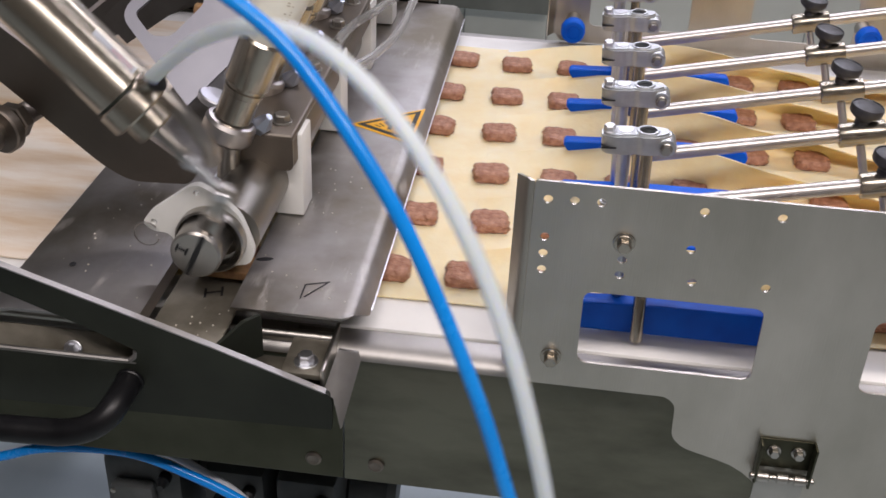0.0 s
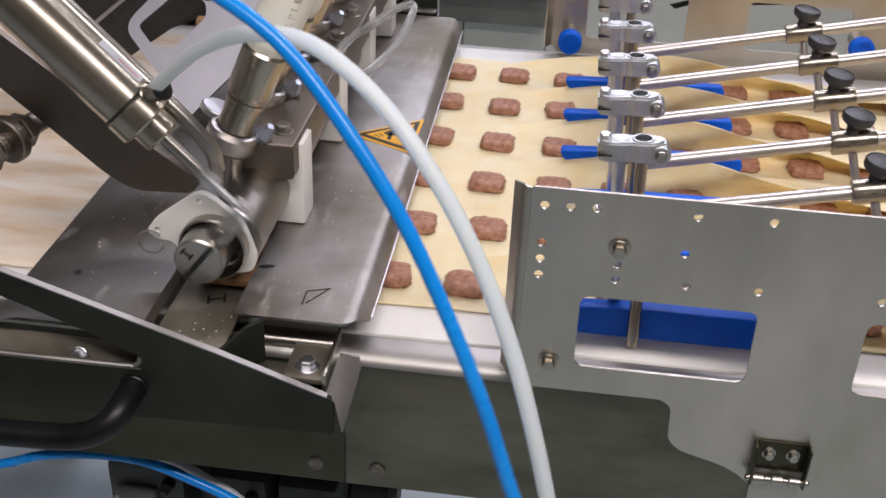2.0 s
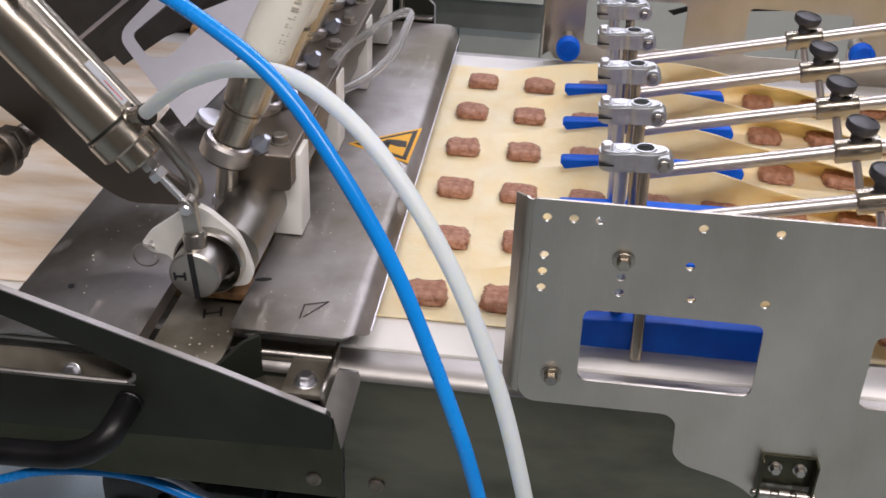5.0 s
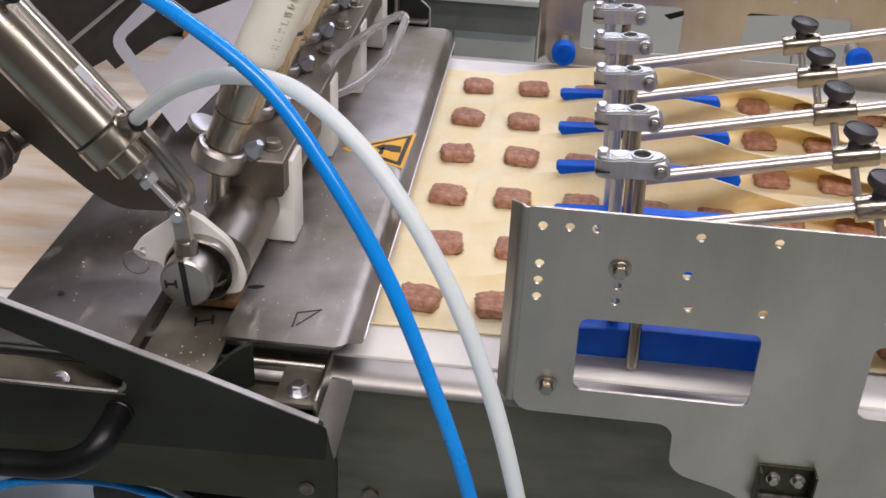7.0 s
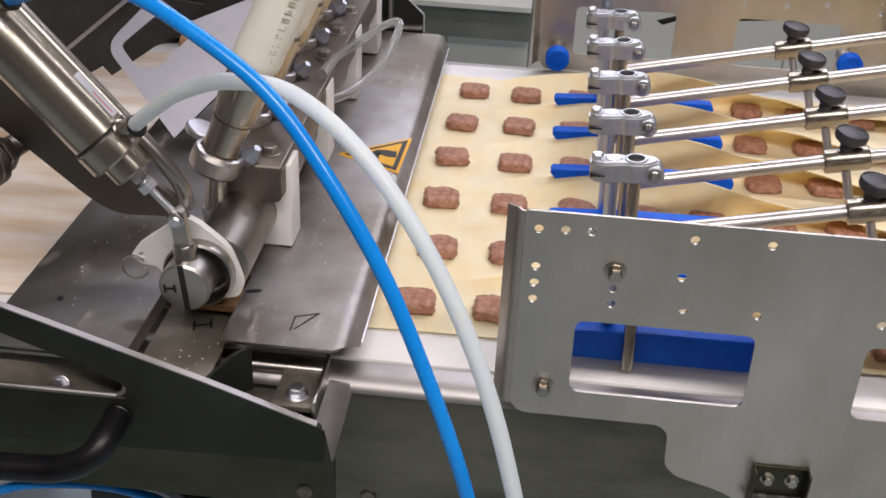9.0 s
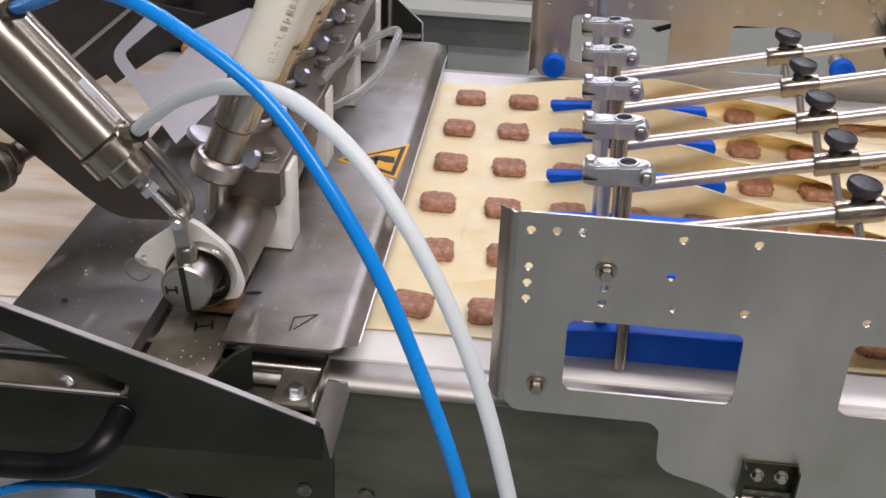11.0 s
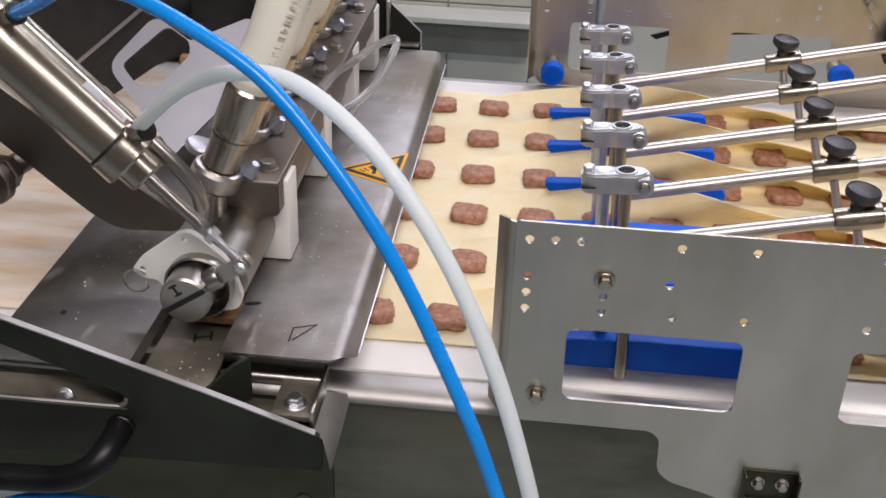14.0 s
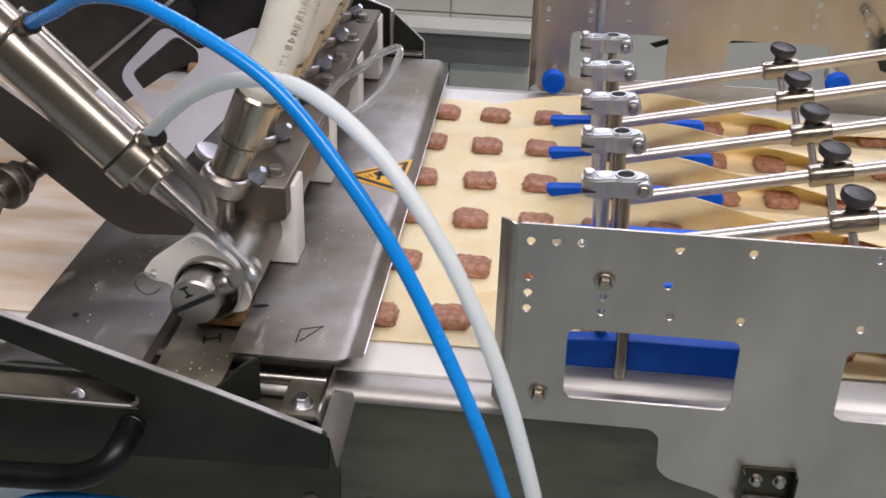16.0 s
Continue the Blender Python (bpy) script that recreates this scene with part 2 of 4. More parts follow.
def rounded(pts, r, seg=5):
    """A polygon with rounded corners; r is one radius or one for each corner."""
    out, n = [], len(pts)
    for i in range(n):
        p, a, b = Vector(pts[i]), Vector(pts[i - 1]), Vector(pts[(i + 1) % n])
        q = r[i] if isinstance(r, (list, tuple)) else r
        if q <= 0:
            out.append(p)
            continue
        da, db = (a - p).normalized(), (b - p).normalized()
        q = min(q, 0.45 * (a - p).length, 0.45 * (b - p).length)
        s, e = p + da * q, p + db * q
        for k in range(seg + 1):
            t = k / seg
            out.append((1 - t) ** 2 * s + 2 * t * (1 - t) * p + t * t * e)
    return [tuple(v) for v in out]


def circle(x, z, r, n=16):
    return [(x + r * math.cos(2 * math.pi * i / n), z + r * math.sin(2 * math.pi * i / n)) for i in range(n)]


def sheet(bm, outer, holes=(), y0=0.0, y1=0.003, m=None):
    """A plate cut from sheet: an outline with holes in the xz plane, from y0 to y1."""
    edges, start = [], len(bm.verts)
    verts = []
    for loop in (outer, *holes):
        vs = [bm.verts.new((x, y0, z)) for x, z in loop]
        verts += vs
        edges += [bm.edges.new((vs[i - 1], vs[i])) for i in range(len(vs))]
    geom = bmesh.ops.triangle_fill(bm, use_beauty=True, use_dissolve=False, edges=edges)["geom"]
    faces = [g for g in geom if isinstance(g, bmesh.types.BMFace)]
    ext = bmesh.ops.extrude_face_region(bm, geom=faces)["geom"]
    moved = [g for g in ext if isinstance(g, bmesh.types.BMVert)]
    bmesh.ops.translate(bm, verts=moved, vec=(0, y1 - y0, 0))
    if m:
        bmesh.ops.transform(bm, matrix=m, verts=verts + moved)
    return bm


def hexhead(bm, m, across=0.013, h=0.0055, washer=0.0):
    """A hex bolt head, its axis along local z; a washer below it."""
    if washer:
        lathe(bm, [(washer, 0), (washer, 0.0012), (washer - 0.0005, 0.0016)], m, 24)
    r = across / math.sqrt(3)
    lathe(bm, [(r, 0.0016), (r, h), (r * 0.86, h + 0.0012)], m, 6)
    return bm


def bolt(name, m, parent, across=0.013, h=0.0055, washer=0.008):
    return part(name, hexhead(bmesh.new(), m, across, h, washer), STEEL_BRIGHT, parent, "shiny hex bolt with washer", 25)


def N():
    return bmesh.new()


def bent(bm, prof, ya, yb, t=0.003):
    """A bent sheet: an open profile of (x, z) pushed along y, t thick; ya may differ from point to point."""
    n = len(prof)
    low = []
    for i, (x, z) in enumerate(prof):
        p, q = Vector(prof[max(i - 1, 0)]), Vector(prof[min(i + 1, n - 1)])
        d = (q - p).normalized()
        low.append((x + d.y * t, z - d.x * t))
    ys = ya if isinstance(ya, (list, tuple)) else [ya] * n
    loop = [(x, z, y) for (x, z), y in zip(prof, ys)] + [(x, z, y) for (x, z), y in zip(low[::-1], ys[::-1])]
    a = [bm.verts.new((x, y, z)) for x, z, y in loop]
    b = [bm.verts.new((x, yb, z)) for x, z, y in loop]
    k = len(loop)
    for i in range(k):
        bm.faces.new((a[i - 1], a[i], b[i], b[i - 1]))
    for i in range(n - 1):
        bm.faces.new((a[i], a[i + 1], a[k - 2 - i], a[k - 1 - i]))
        bm.faces.new((b[i], b[i + 1], b[k - 2 - i], b[k - 1 - i]))
    return bm


def solid(bm, pts, off):
    """A plate from a 3D outline, thickened by the vector off."""
    a = [bm.verts.new(p) for p in pts]
    b = [bm.verts.new(Vector(p) + Vector(off)) for p in pts]
    bm.faces.new(a)
    bm.faces.new(b)
    for i in range(len(pts)):
        bm.faces.new((a[i - 1], a[i], b[i], b[i - 1]))
    return bm


TOFRONT = pose(0, 0, 0, 90, 0, 0)   # local z to -y


def front(x, y, z):
    return Matrix.Translation((x, y, z)) @ TOFRONT


# ---- room ----
ZF = -0.92
floor = tagged(part("floor", box(N(), -3.5, 4.0, -4.2, 3.6, ZF - 0.1, ZF), FLOOR, smooth=0), "blue-grey painted factory floor", "floor", kind="structure")
wall_n = tagged(part("wall_north", box(N(), -3.5, 4.0, 3.0, 3.2, ZF, 2.2), GROUT, smooth=0), "pale green tiled wall behind the line", "wall", kind="structure")
# Unseen walls and ceiling, added to close the room for reflections and bounce.
for nm, b in (("wall_south", (-3.5, 4.0, -4.3, -4.2)), ("wall_west", (-3.6, -3.5, -4.2, 3.2)), ("wall_east", (4.0, 4.1, -4.2, 3.2))):
    tagged(part(nm, box(N(), *b, ZF, 2.2), WALL_PAINT if nm != "wall_south" else SOUTH_PAINT, smooth=0), "plain painted wall, added out of view to close the room", "wall", kind="structure")
tagged(part("ceiling", box(N(), -3.6, 4.1, -4.3, 3.2, 2.2, 2.3), WALL_PAINT, smooth=0), "plain white ceiling, added out of view to close the room", "ceiling", kind="structure")
# Fittings added out of view to carry the three lamps.
for x, y in ((0.4, 1.3), (0.5, -1.25), (0.3, 2.72)):
    lum = thing("ceiling_light", "long white fluorescent ceiling light fitting, added out of view", "ceiling light", "ceiling lights", at=(x, y, 2.2))
    part("housing", box(N(), -1.35, 1.35, -0.16, 0.16, -0.18, 0, 0.01), WALL_PAINT, lum)


# Dark strip stands in for the shadowed recess under the ledge.
tagged(part("shade_band", box(N(), -3.5, -0.05, 2.90, 2.994, -0.672, -0.560), RECESS_SHADE, smooth=0), "dark olive band standing in for a shaded recess in the tiled wall", "wall trim", kind="structure")
tagged(part("wall_ledge", box(N(), -3.5, -0.05, 2.86, 2.994, -0.556, -0.535, 0.003), TILE, smooth=0), "pale narrow ledge on the tiled wall", "wall trim", kind="structure")


def wall_tiles():
    tile = None
    for i in range(15):
        for j in range(10):
            if tile is None:
                tile = part("tile", box(N(), -0.147, 0.147, -0.006, 0.0, -0.147, 0.147, 0.002, seg=1), TILE, wall_n, smooth=0)
                o = tile
            else:
                o = new("tile", tile.data)
                o.parent = wall_n
            o.location = (-2.3 + i * 0.3, 3.0, ZF + 0.25 + j * 0.3)


# ---- conveyor ----
X0, X1 = -1.5, 2.5
conv = thing("conveyor", "stainless steel belt conveyor with a white belt", "conveyor")
part("belt", box(N(), X0, X1, 0.056, 0.868, -0.012, 0.0, 0.002), BELT, conv, "smooth white conveyor belt")
part("bed", box(N(), X0, X1, 0.06, 0.864, -0.10, -0.013), STEEL_DARK, conv)


def rail(y, s, xa, xb):
    # rounded side rail: flat top, rolled outer edge
    bm = N()
    prof = [(0.034, -0.003), (0.020, -0.003), (0.011, -0.0045), (0.004, -0.0085), (0.0005, -0.013), (0.0, -0.016), (0.005, -0.0195), (0.034, -0.0195)]
    a = [bm.verts.new((xa, y + s * p[0], p[1])) for p in prof]
    b = [bm.verts.new((xb, y + s * p[0], p[1])) for p in prof]
    for i in range(len(prof)):
        bm.faces.new((a[i - 1], a[i], b[i], b[i - 1]))
    bm.faces.new(a)
    bm.faces.new(b[::-1])
    return bm


part("side_rail", rail(0.021, 1, X0, X1), STEEL_RAIL, conv, "rolled steel side rail")
part("side_rail", rail(0.903, -1, X0, X1), STEEL_RAIL, conv)
SEAM = -0.181
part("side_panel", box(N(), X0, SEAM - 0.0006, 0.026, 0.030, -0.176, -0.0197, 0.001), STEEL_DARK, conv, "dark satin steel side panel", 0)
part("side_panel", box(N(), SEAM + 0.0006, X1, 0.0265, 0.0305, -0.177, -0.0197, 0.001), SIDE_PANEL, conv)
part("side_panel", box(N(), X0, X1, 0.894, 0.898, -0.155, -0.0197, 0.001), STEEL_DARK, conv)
for bx in (-0.2128, -0.1474):
    part("flush_bolt", lathe(N(), [(0.0085, 0), (0.0085, 0.0015), (0.006, 0.003), (0.0035, 0.0018), (0.001, 0.0018)], front(bx, 0.0262, -0.153), 24), BRACKET, conv)
for lx in (-1.3, -0.9, 0.75, 2.2):
    for ly in (0.08, 0.84):
        part("leg", box(N(), lx - 0.025, lx + 0.025, ly - 0.025, ly + 0.025, ZF, -0.1, 0.004), STEEL, conv)

# ---- folding station side plates ----
SLOT1 = rounded([(0.0405, 0.0275), (0.1965, 0.0275), (0.1955, 0.105), (0.0395, 0.105)], 0.010)
SLOT2 = rounded([(0.2905, 0.0275), (0.449, 0.0275), (0.448, 0.105), (0.2895, 0.105)], 0.010)
HOLES = [(0.0, 0.1925), (0.0222, 0.1935), (0.0443, 0.194), (0.1291, 0.1945), (0.192, 0.1955), (0.2976, 0.1985), (0.0003, 0.156), (0.0003, 0.1395), (0.0004, 0.123), (0.0678, 0.1405),
         (0.0676, 0.125), (0.1236, 0.1574), (0.1291, 0.1255), (0.1914, 0.1265), (0.2956, 0.128), (0.359, 0.130), (0.421, 0.170), (0.4195, 0.153), (0.4185, 0.136), (0.5, 0.128), (0.5, 0.145)]


def side_plate(name, y, near):
    pl = thing(name, "drilled stainless steel side plate with square cutouts" if near else "far drilled steel side plate with blue plastic pucks", "side plate", "folding station plates")
    out = [(-0.012, 0.2095), (0.62, 0.2095), (0.62, -0.20), (0.30, -0.20), (0.2116, -0.0775), (0.150, -0.060), (0.1375, -0.048), (0.1355, -0.010), (0.126, -0.0014), (-0.002, -0.0014), (-0.012, 0.010)]
    out = rounded(out, [0.004, 0.01, 0, 0, 0.03, 0.02, 0.01, 0.008, 0.008, 0.012, 0.01], 4)
    part("plate", sheet(N(), out, [SLOT1, SLOT2] + [circle(x, z, 0.0041) for x, z in HOLES], y, y + 0.003), STEEL_PLATE, pl)
    s = 1 if near else -1
    # bent flange on the upstream edge
    bm = N()
    prof = [(-0.012, 0.0), (-0.0145, 0.0006), (-0.0168, 0.0022), (-0.0190, 0.0055), (-0.0255, 0.0180)]
    if not near:
        prof = [(-0.012, 0.003), (-0.0145, 0.0024), (-0.0168, 0.0008), (-0.0190, -0.0025), (-0.0255, -0.0150)]
    for z0, z1 in ((0.010, 0.2095),):
        lo = [bm.verts.new((x, y + q, z0)) for x, q in prof]
        hi = [bm.verts.new((x, y + q, z1 + (0.0015 if i == 2 else 0.0 if i < 4 else -0.004))) for i, (x, q) in enumerate(prof)]
        for i in range(len(prof) - 1):
            bm.faces.new((lo[i], lo[i + 1], hi[i + 1], hi[i]))
    bm.normal_update()
    bmesh.ops.solidify(bm, geom=bm.faces, thickness=0.0025)
    part("flange", bm, STEEL_PLATE, pl)
    return pl


plate_near = side_plate("side_plate", 0.0, True)
plate_far = side_plate("side_plate", 0.885, False)
for bx, bz in ((0.0675, 0.158), (0.0172, 0.0305)):
    part("bolt", hexhead(N(), front(bx, -0.0012, bz), 0.0105, 0.0085, 0.0080), STEEL_BARREL, plate_near, "hex bolt with washer", 25)
    part("washer", lathe(N(), [(0.0098, 0), (0.0098, 0.0012), (0.0090, 0.0014)], front(bx, -0.0002, bz), 24), STEEL_BARREL, plate_near, "dark washer")
    part("bolt_spacer", rod(N(), (bx, 0.003, bz), (bx, 0.030, bz), 0.006), STEEL, plate_near)


def puck(x, z):
    part("plastic_puck", lathe(N(), [(0.017, 0), (0.0185, 0.002), (0.0185, 0.018), (0.0165, 0.021), (0.011, 0.021), (0.010, 0.019), (0.002, 0.019)], front(x, 0.845, z), 32), BLUE_PLASTIC, plate_far, "round blue plastic puck")
    part("puck_stud", rod(N(), (x, 0.845, z), (x, 0.885, z), 0.012), STEEL, plate_far)


puck(0.0162, 0.036)
puck(0.4585, 0.060)


# swing arm and small brackets on the far plate
part("swing_arm", solid(N(), [(0.481, 0.872, 0.167), (0.488, 0.872, 0.1745), (0.4948, 0.872, 0.1704), (0.530, 0.872, 0.134), (0.534, 0.872, 0.105), (0.526, 0.872, 0.108)], (0, 0.008, 0)), STEEL, plate_far, "flat steel swing arm")
part("arm_pivot", rod(N(), (0.489, 0.864, 0.165), (0.489, 0.885, 0.165), 0.006), STEEL, plate_far)
part("arm_disc", solid(N(), [(0.516, 0.855, 0.137), (0.522, 0.855, 0.140), (0.540, 0.855, 0.10), (0.542, 0.855, 0.074), (0.524, 0.855, 0.080), (0.5175, 0.855, 0.094)], (0, 0.005, 0)), CHEEK, plate_far)
part("back_bracket", solid(N(), [(0.1705, 0.93, 0.0767), (0.2050, 0.93, 0.088), (0.2100, 0.93, 0.082), (0.1805, 0.93, 0.0705)], (0, 0.004, 0)), CHEEK, plate_far)
part("back_bracket", solid(N(), [(0.285, 0.93, 0.0920), (0.353, 0.93, 0.0958), (0.3565, 0.93, 0.0912), (0.285, 0.93, 0.0850)], (0, 0.004, 0)), CHEEK, plate_far)


def hinge():
    h = thing("hinge", "small stainless steel hinge with two bolts on the side plate", "hinge")
    x0, x1, zt = 0.2178, 0.2693, -0.0345
    bm = N()
    box(bm, x0, x1, -0.0025, -0.0003, zt - 0.034, zt, 0.0008)
    box(bm, x0, x0 + 0.0022, -0.014, -0.0025, zt - 0.046, zt, 0.0006)
    box(bm, x1 - 0.0022, x1, -0.014, -0.0025, zt - 0.046, zt, 0.0006)
    # Dark steel stands in for the leaf's shade and dark reflections.
    part("leaf", bm, STEEL_DARK, h)
    for bx in (x0 + 0.0145, x1 - 0.0145):
        part("bolt", hexhead(N(), front(bx, -0.0025, zt - 0.0135), 0.0085, 0.006, 0.0068), STEEL_BRIGHT, h, "", 25)
    part("pin", rod(N(), (x0 - 0.004, -0.010, zt - 0.040), (x1 + 0.004, -0.010, zt - 0.040), 0.0035), STEEL_BRIGHT, h)
    for kx in (x0 + 0.008, x0 + 0.026, x0 + 0.042):
        part("knuckle", rod(N(), (kx - 0.006, -0.010, zt - 0.040), (kx + 0.006, -0.010, zt - 0.040), 0.0052), STEEL, h)
    part("lower_leaf", box(N(), x0 + 0.003, x1 - 0.003, -0.006, -0.0035, zt - 0.085, zt - 0.044, 0.0008), STEEL, h)


hinge()

# ---- lanes ----
PITCH, Y6 = 0.1182, 0.1507
LANE = [Y6 + PITCH * k for k in range(6)]
BOUND = [Y6 + PITCH * (k - 0.5) for k in range(7)]


def shoe(y, low=0.0):
    """Blue folding shoe with its rods, clamp, tube and knob: one folding tool."""
    f = thing("folding_tool", "blue plastic folding shoe on steel rods with clamp and tube", "folding tool", "folding tools", at=(0.0, y, 0.0))
    bm = N()
    sheet(bm, [(0.014, 0.032), (0.017, 0.0365), (0.110, 0.0415), (0.236, 0.043), (0.241, 0.036), (0.234, 0.007), (0.040, 0.007), (0.022, 0.022)], (), -0.009, 0.009)
    bmesh.ops.bevel(bm, geom=[e for e in bm.edges if e.is_boundary is False and e.calc_face_angle(0) > 0.5], offset=0.0012, segments=1, affect="EDGES")
    part("shoe", bm, BLUE_PLASTIC, f, "bright blue plastic shoe")
    part("rod", rod(N(), (0.0720, 0.004, 0.1640 - low), (0.0790, 0.013, 0.0045), 0.0067), COOL_ROD, f, "upright polished steel rod")
    part("rod", rod(N(), (0.0955, 0.004, 0.150 - low), (0.0990, -0.0172, 0.004), 0.0062), STEEL_BARREL, f)
    # clamp
    m = Matrix.Translation((0.0795, 0.004, 0.152 - low)) @ pose(0, 0, 0, 0, -4, 0)
    bm = N()
    outer = rounded([(-0.031, -0.009), (-0.017, -0.0135), (0.000, -0.0135), (0.005, -0.0105), (0.009, -0.0105), (0.013, -0.0140), (0.026, -0.0125), (0.038, -0.008), (0.039, 0.004), (0.026, 0.0130), (0.010, 0.0135), (0.004, 0.0105), (-0.002, 0.0125), (-0.018, 0.0135), (-0.031, 0.008)], 0.006, 4)
    hole = circle(0.0155, 0.0, 0.0085, 20)
    sheet(bm, outer, [hole], -0.011, 0.011, m @ pose(0, 0, 0, 90, 0, 0) @ Matrix.Diagonal((1, 1, 1, 1)))
    bmesh.ops.bevel(bm, geom=[e for e in bm.edges if e.calc_face_angle(0) > 0.9], offset=0.002, segments=2, affect="EDGES")
    cl = part("clamp", bm, ALU, f, "cast aluminium cross clamp")
    part("hole_ring", lathe(N(), [(0.0085, 0.010), (0.0088, 0.0125), (0.0110, 0.0125), (0.0118, 0.0105)], m @ Matrix.Translation((0.0155, 0, 0)), 24, caps=False), ALU, cl)
    part("clamp_collar", lathe(N(), [(0.0102, 0.009), (0.0102, 0.0113), (0.0094, 0.0118)], m @ Matrix.Translation((-0.007, 0, 0)), 24), ALU, cl)
    part("rod_end", lathe(N(), [(0.0078, 0.009), (0.0078, 0.0122), (0.0072, 0.0128)], m @ Matrix.Translation((-0.007, 0, 0)), 24), STEEL_ROD, cl)
    part("clamp_bolt", hexhead(N(), m @ Matrix.Translation((-0.0230, -0.002, 0.0105)), 0.0105, 0.0065, 0.0065), STEEL_ROD, cl, "", 25)
    part("clamp_bolt", hexhead(N(), m @ Matrix.Translation((0.0335, -0.0125, -0.003)) @ TOFRONT, 0.0095, 0.005, 0.0065), STEEL_BRIGHT, cl, "", 25)
    # Black bar stands for the shade in the clamp's open gap.
    part("clamp_gap", box(N(), -0.031, -0.016, -0.0139, 0.0, -0.0032, -0.0018, m=m), BLACK, cl)
    part("lug", lathe(N(), [(0.0095, -0.013), (0.0105, -0.012), (0.0105, 0.010), (0.0095, 0.012)], m @ Matrix.Translation((0.0335, 0, -0.003)) @ TOFRONT, 24), ALU, cl)
    # tube rising downstream
    a, d = Vector((0.108, 0.004, 0.0795 - low)), Vector((0.2, 0.0, 0.0445)).normalized()
    part("tube", rod(N(), a, a + d * 0.80, 0.0079), STEEL_TUBE, f, "polished steel tube rising downstream")
    k0 = a + d * 0.207
    part("sleeve", lathe(N(), [(0.0085, 0), (0.0130, 0.001), (0.0136, 0.002), (0.0136, 0.0475), (0.0130, 0.0485), (0.0085, 0.0495)], along(k0, k0 + d), 28), STEEL_BARREL, f, "turned steel sleeve")
    kc = k0 + d * 0.022
    kp = along(kc + Vector((0, 0, 0.0125)), kc + Vector((0.004, -0.002, 0.05)))
    part("knob", lathe(N(), [(0.008, -0.002), (0.008, 0.005), (0.010, 0.007), (0.0165, 0.012), (0.0178, 0.0145), (0.0180, 0.0205), (0.0170, 0.0222), (0.0162, 0.0222), (0.0155, 0.0212), (0.010, 0.0222), (0.002, 0.0226)], kp, 32), KNOB_BLACK, f, "round black plastic clamping knob")
    part("hanger", rod(N(), kc + Vector((0.004, 0, -0.010)), kc + Vector((0.014, -0.012, -0.046)), 0.0048), STEEL_TUBE, f)
    return f


shoe(BOUND[0], 0.013)
first_tool = shoe(BOUND[1])
for b in BOUND[2:6]:
    copy_thing(first_tool, pose(0.0, b, 0.0))
gp = thing("guide_post", "tall polished steel post behind the folding tools", "post")
part("post", rod(N(), (0.0735, BOUND[5] + 0.03, 0.26), (0.0800, BOUND[5] + 0.03, 0.0), 0.0070), COOL_ROD, gp)

# ---- dough ----
def open_seam(bm):
    """Take away the end walls where the flat sheet runs on into the cut strips."""
    bmesh.ops.delete(bm, geom=[f for f in bm.faces if all(abs(v.co.x + 0.08) < 1e-4 for v in f.verts)], context="FACES_ONLY")
    return bm


def dough_flat(xa, xb):
    bm = N()
    nx, ny = 70, 40
    y0, y1 = 0.107, 0.812
    grid = []
    for i in range(nx + 1):
        x = xa + (xb - xa) * i / nx
        row = []
        for j in range(ny + 1):
            y = y0 + (y1 - y0) * j / ny
            if j in (0, ny):
                y += 0.004 * noise.noise((x * 14, j, 0)) + 0.0015 * noise.noise((x * 70, j, 3))
            z = 0.0035 + 0.0012 * noise.noise((x * 9, y * 9, 1))
            row.append(bm.verts.new((x, y, max(z, 0.001))))
        grid.append(row)
    for i in range(nx):
        for j in range(ny):
            bm.faces.new((grid[i][j], grid[i + 1][j], grid[i + 1][j + 1], grid[i][j + 1]))
    bm.normal_update()
    bmesh.ops.solidify(bm, geom=bm.faces, thickness=0.0016)
    return open_seam(bm)


ds = thing("dough_sheet", "thin pale yellow dough sheet lying on the belt", "dough")
part("floured_stretch", dough_flat(X0 + 0.02, -0.42), DOUGH_FLOUR, ds, "flour-dusted upstream stretch", 80)
part("clean_stretch", dough_flat(-0.42, -0.08), DOUGH, ds, "", 80)


def ease(x, a, b):
    t = min(1.0, max(0.0, (x - a) / (b - a)))
    return t * t * (3 - 2 * t)


FLAP = [(-0.080, 0), (-0.045, 8), (-0.02, 16), (0.02, 27), (0.07, 37), (0.12, 46), (0.15, 58), (0.18, 80), (0.21, 97), (0.23, 106), (0.25, 116), (0.275, 128), (0.30, 146), (0.325, 156), (0.348, 163), (0.385, 172), (0.44, 180), (3.0, 180)]


def flap_angle(x):
    """How far the far edge of a strip has been turned up and over, in degrees."""
    for (a, u), (b, v) in zip(FLAP, FLAP[1:]):
        if a <= x <= b:
            return u + (v - u) * (x - a) / (b - a)
    return 0.0


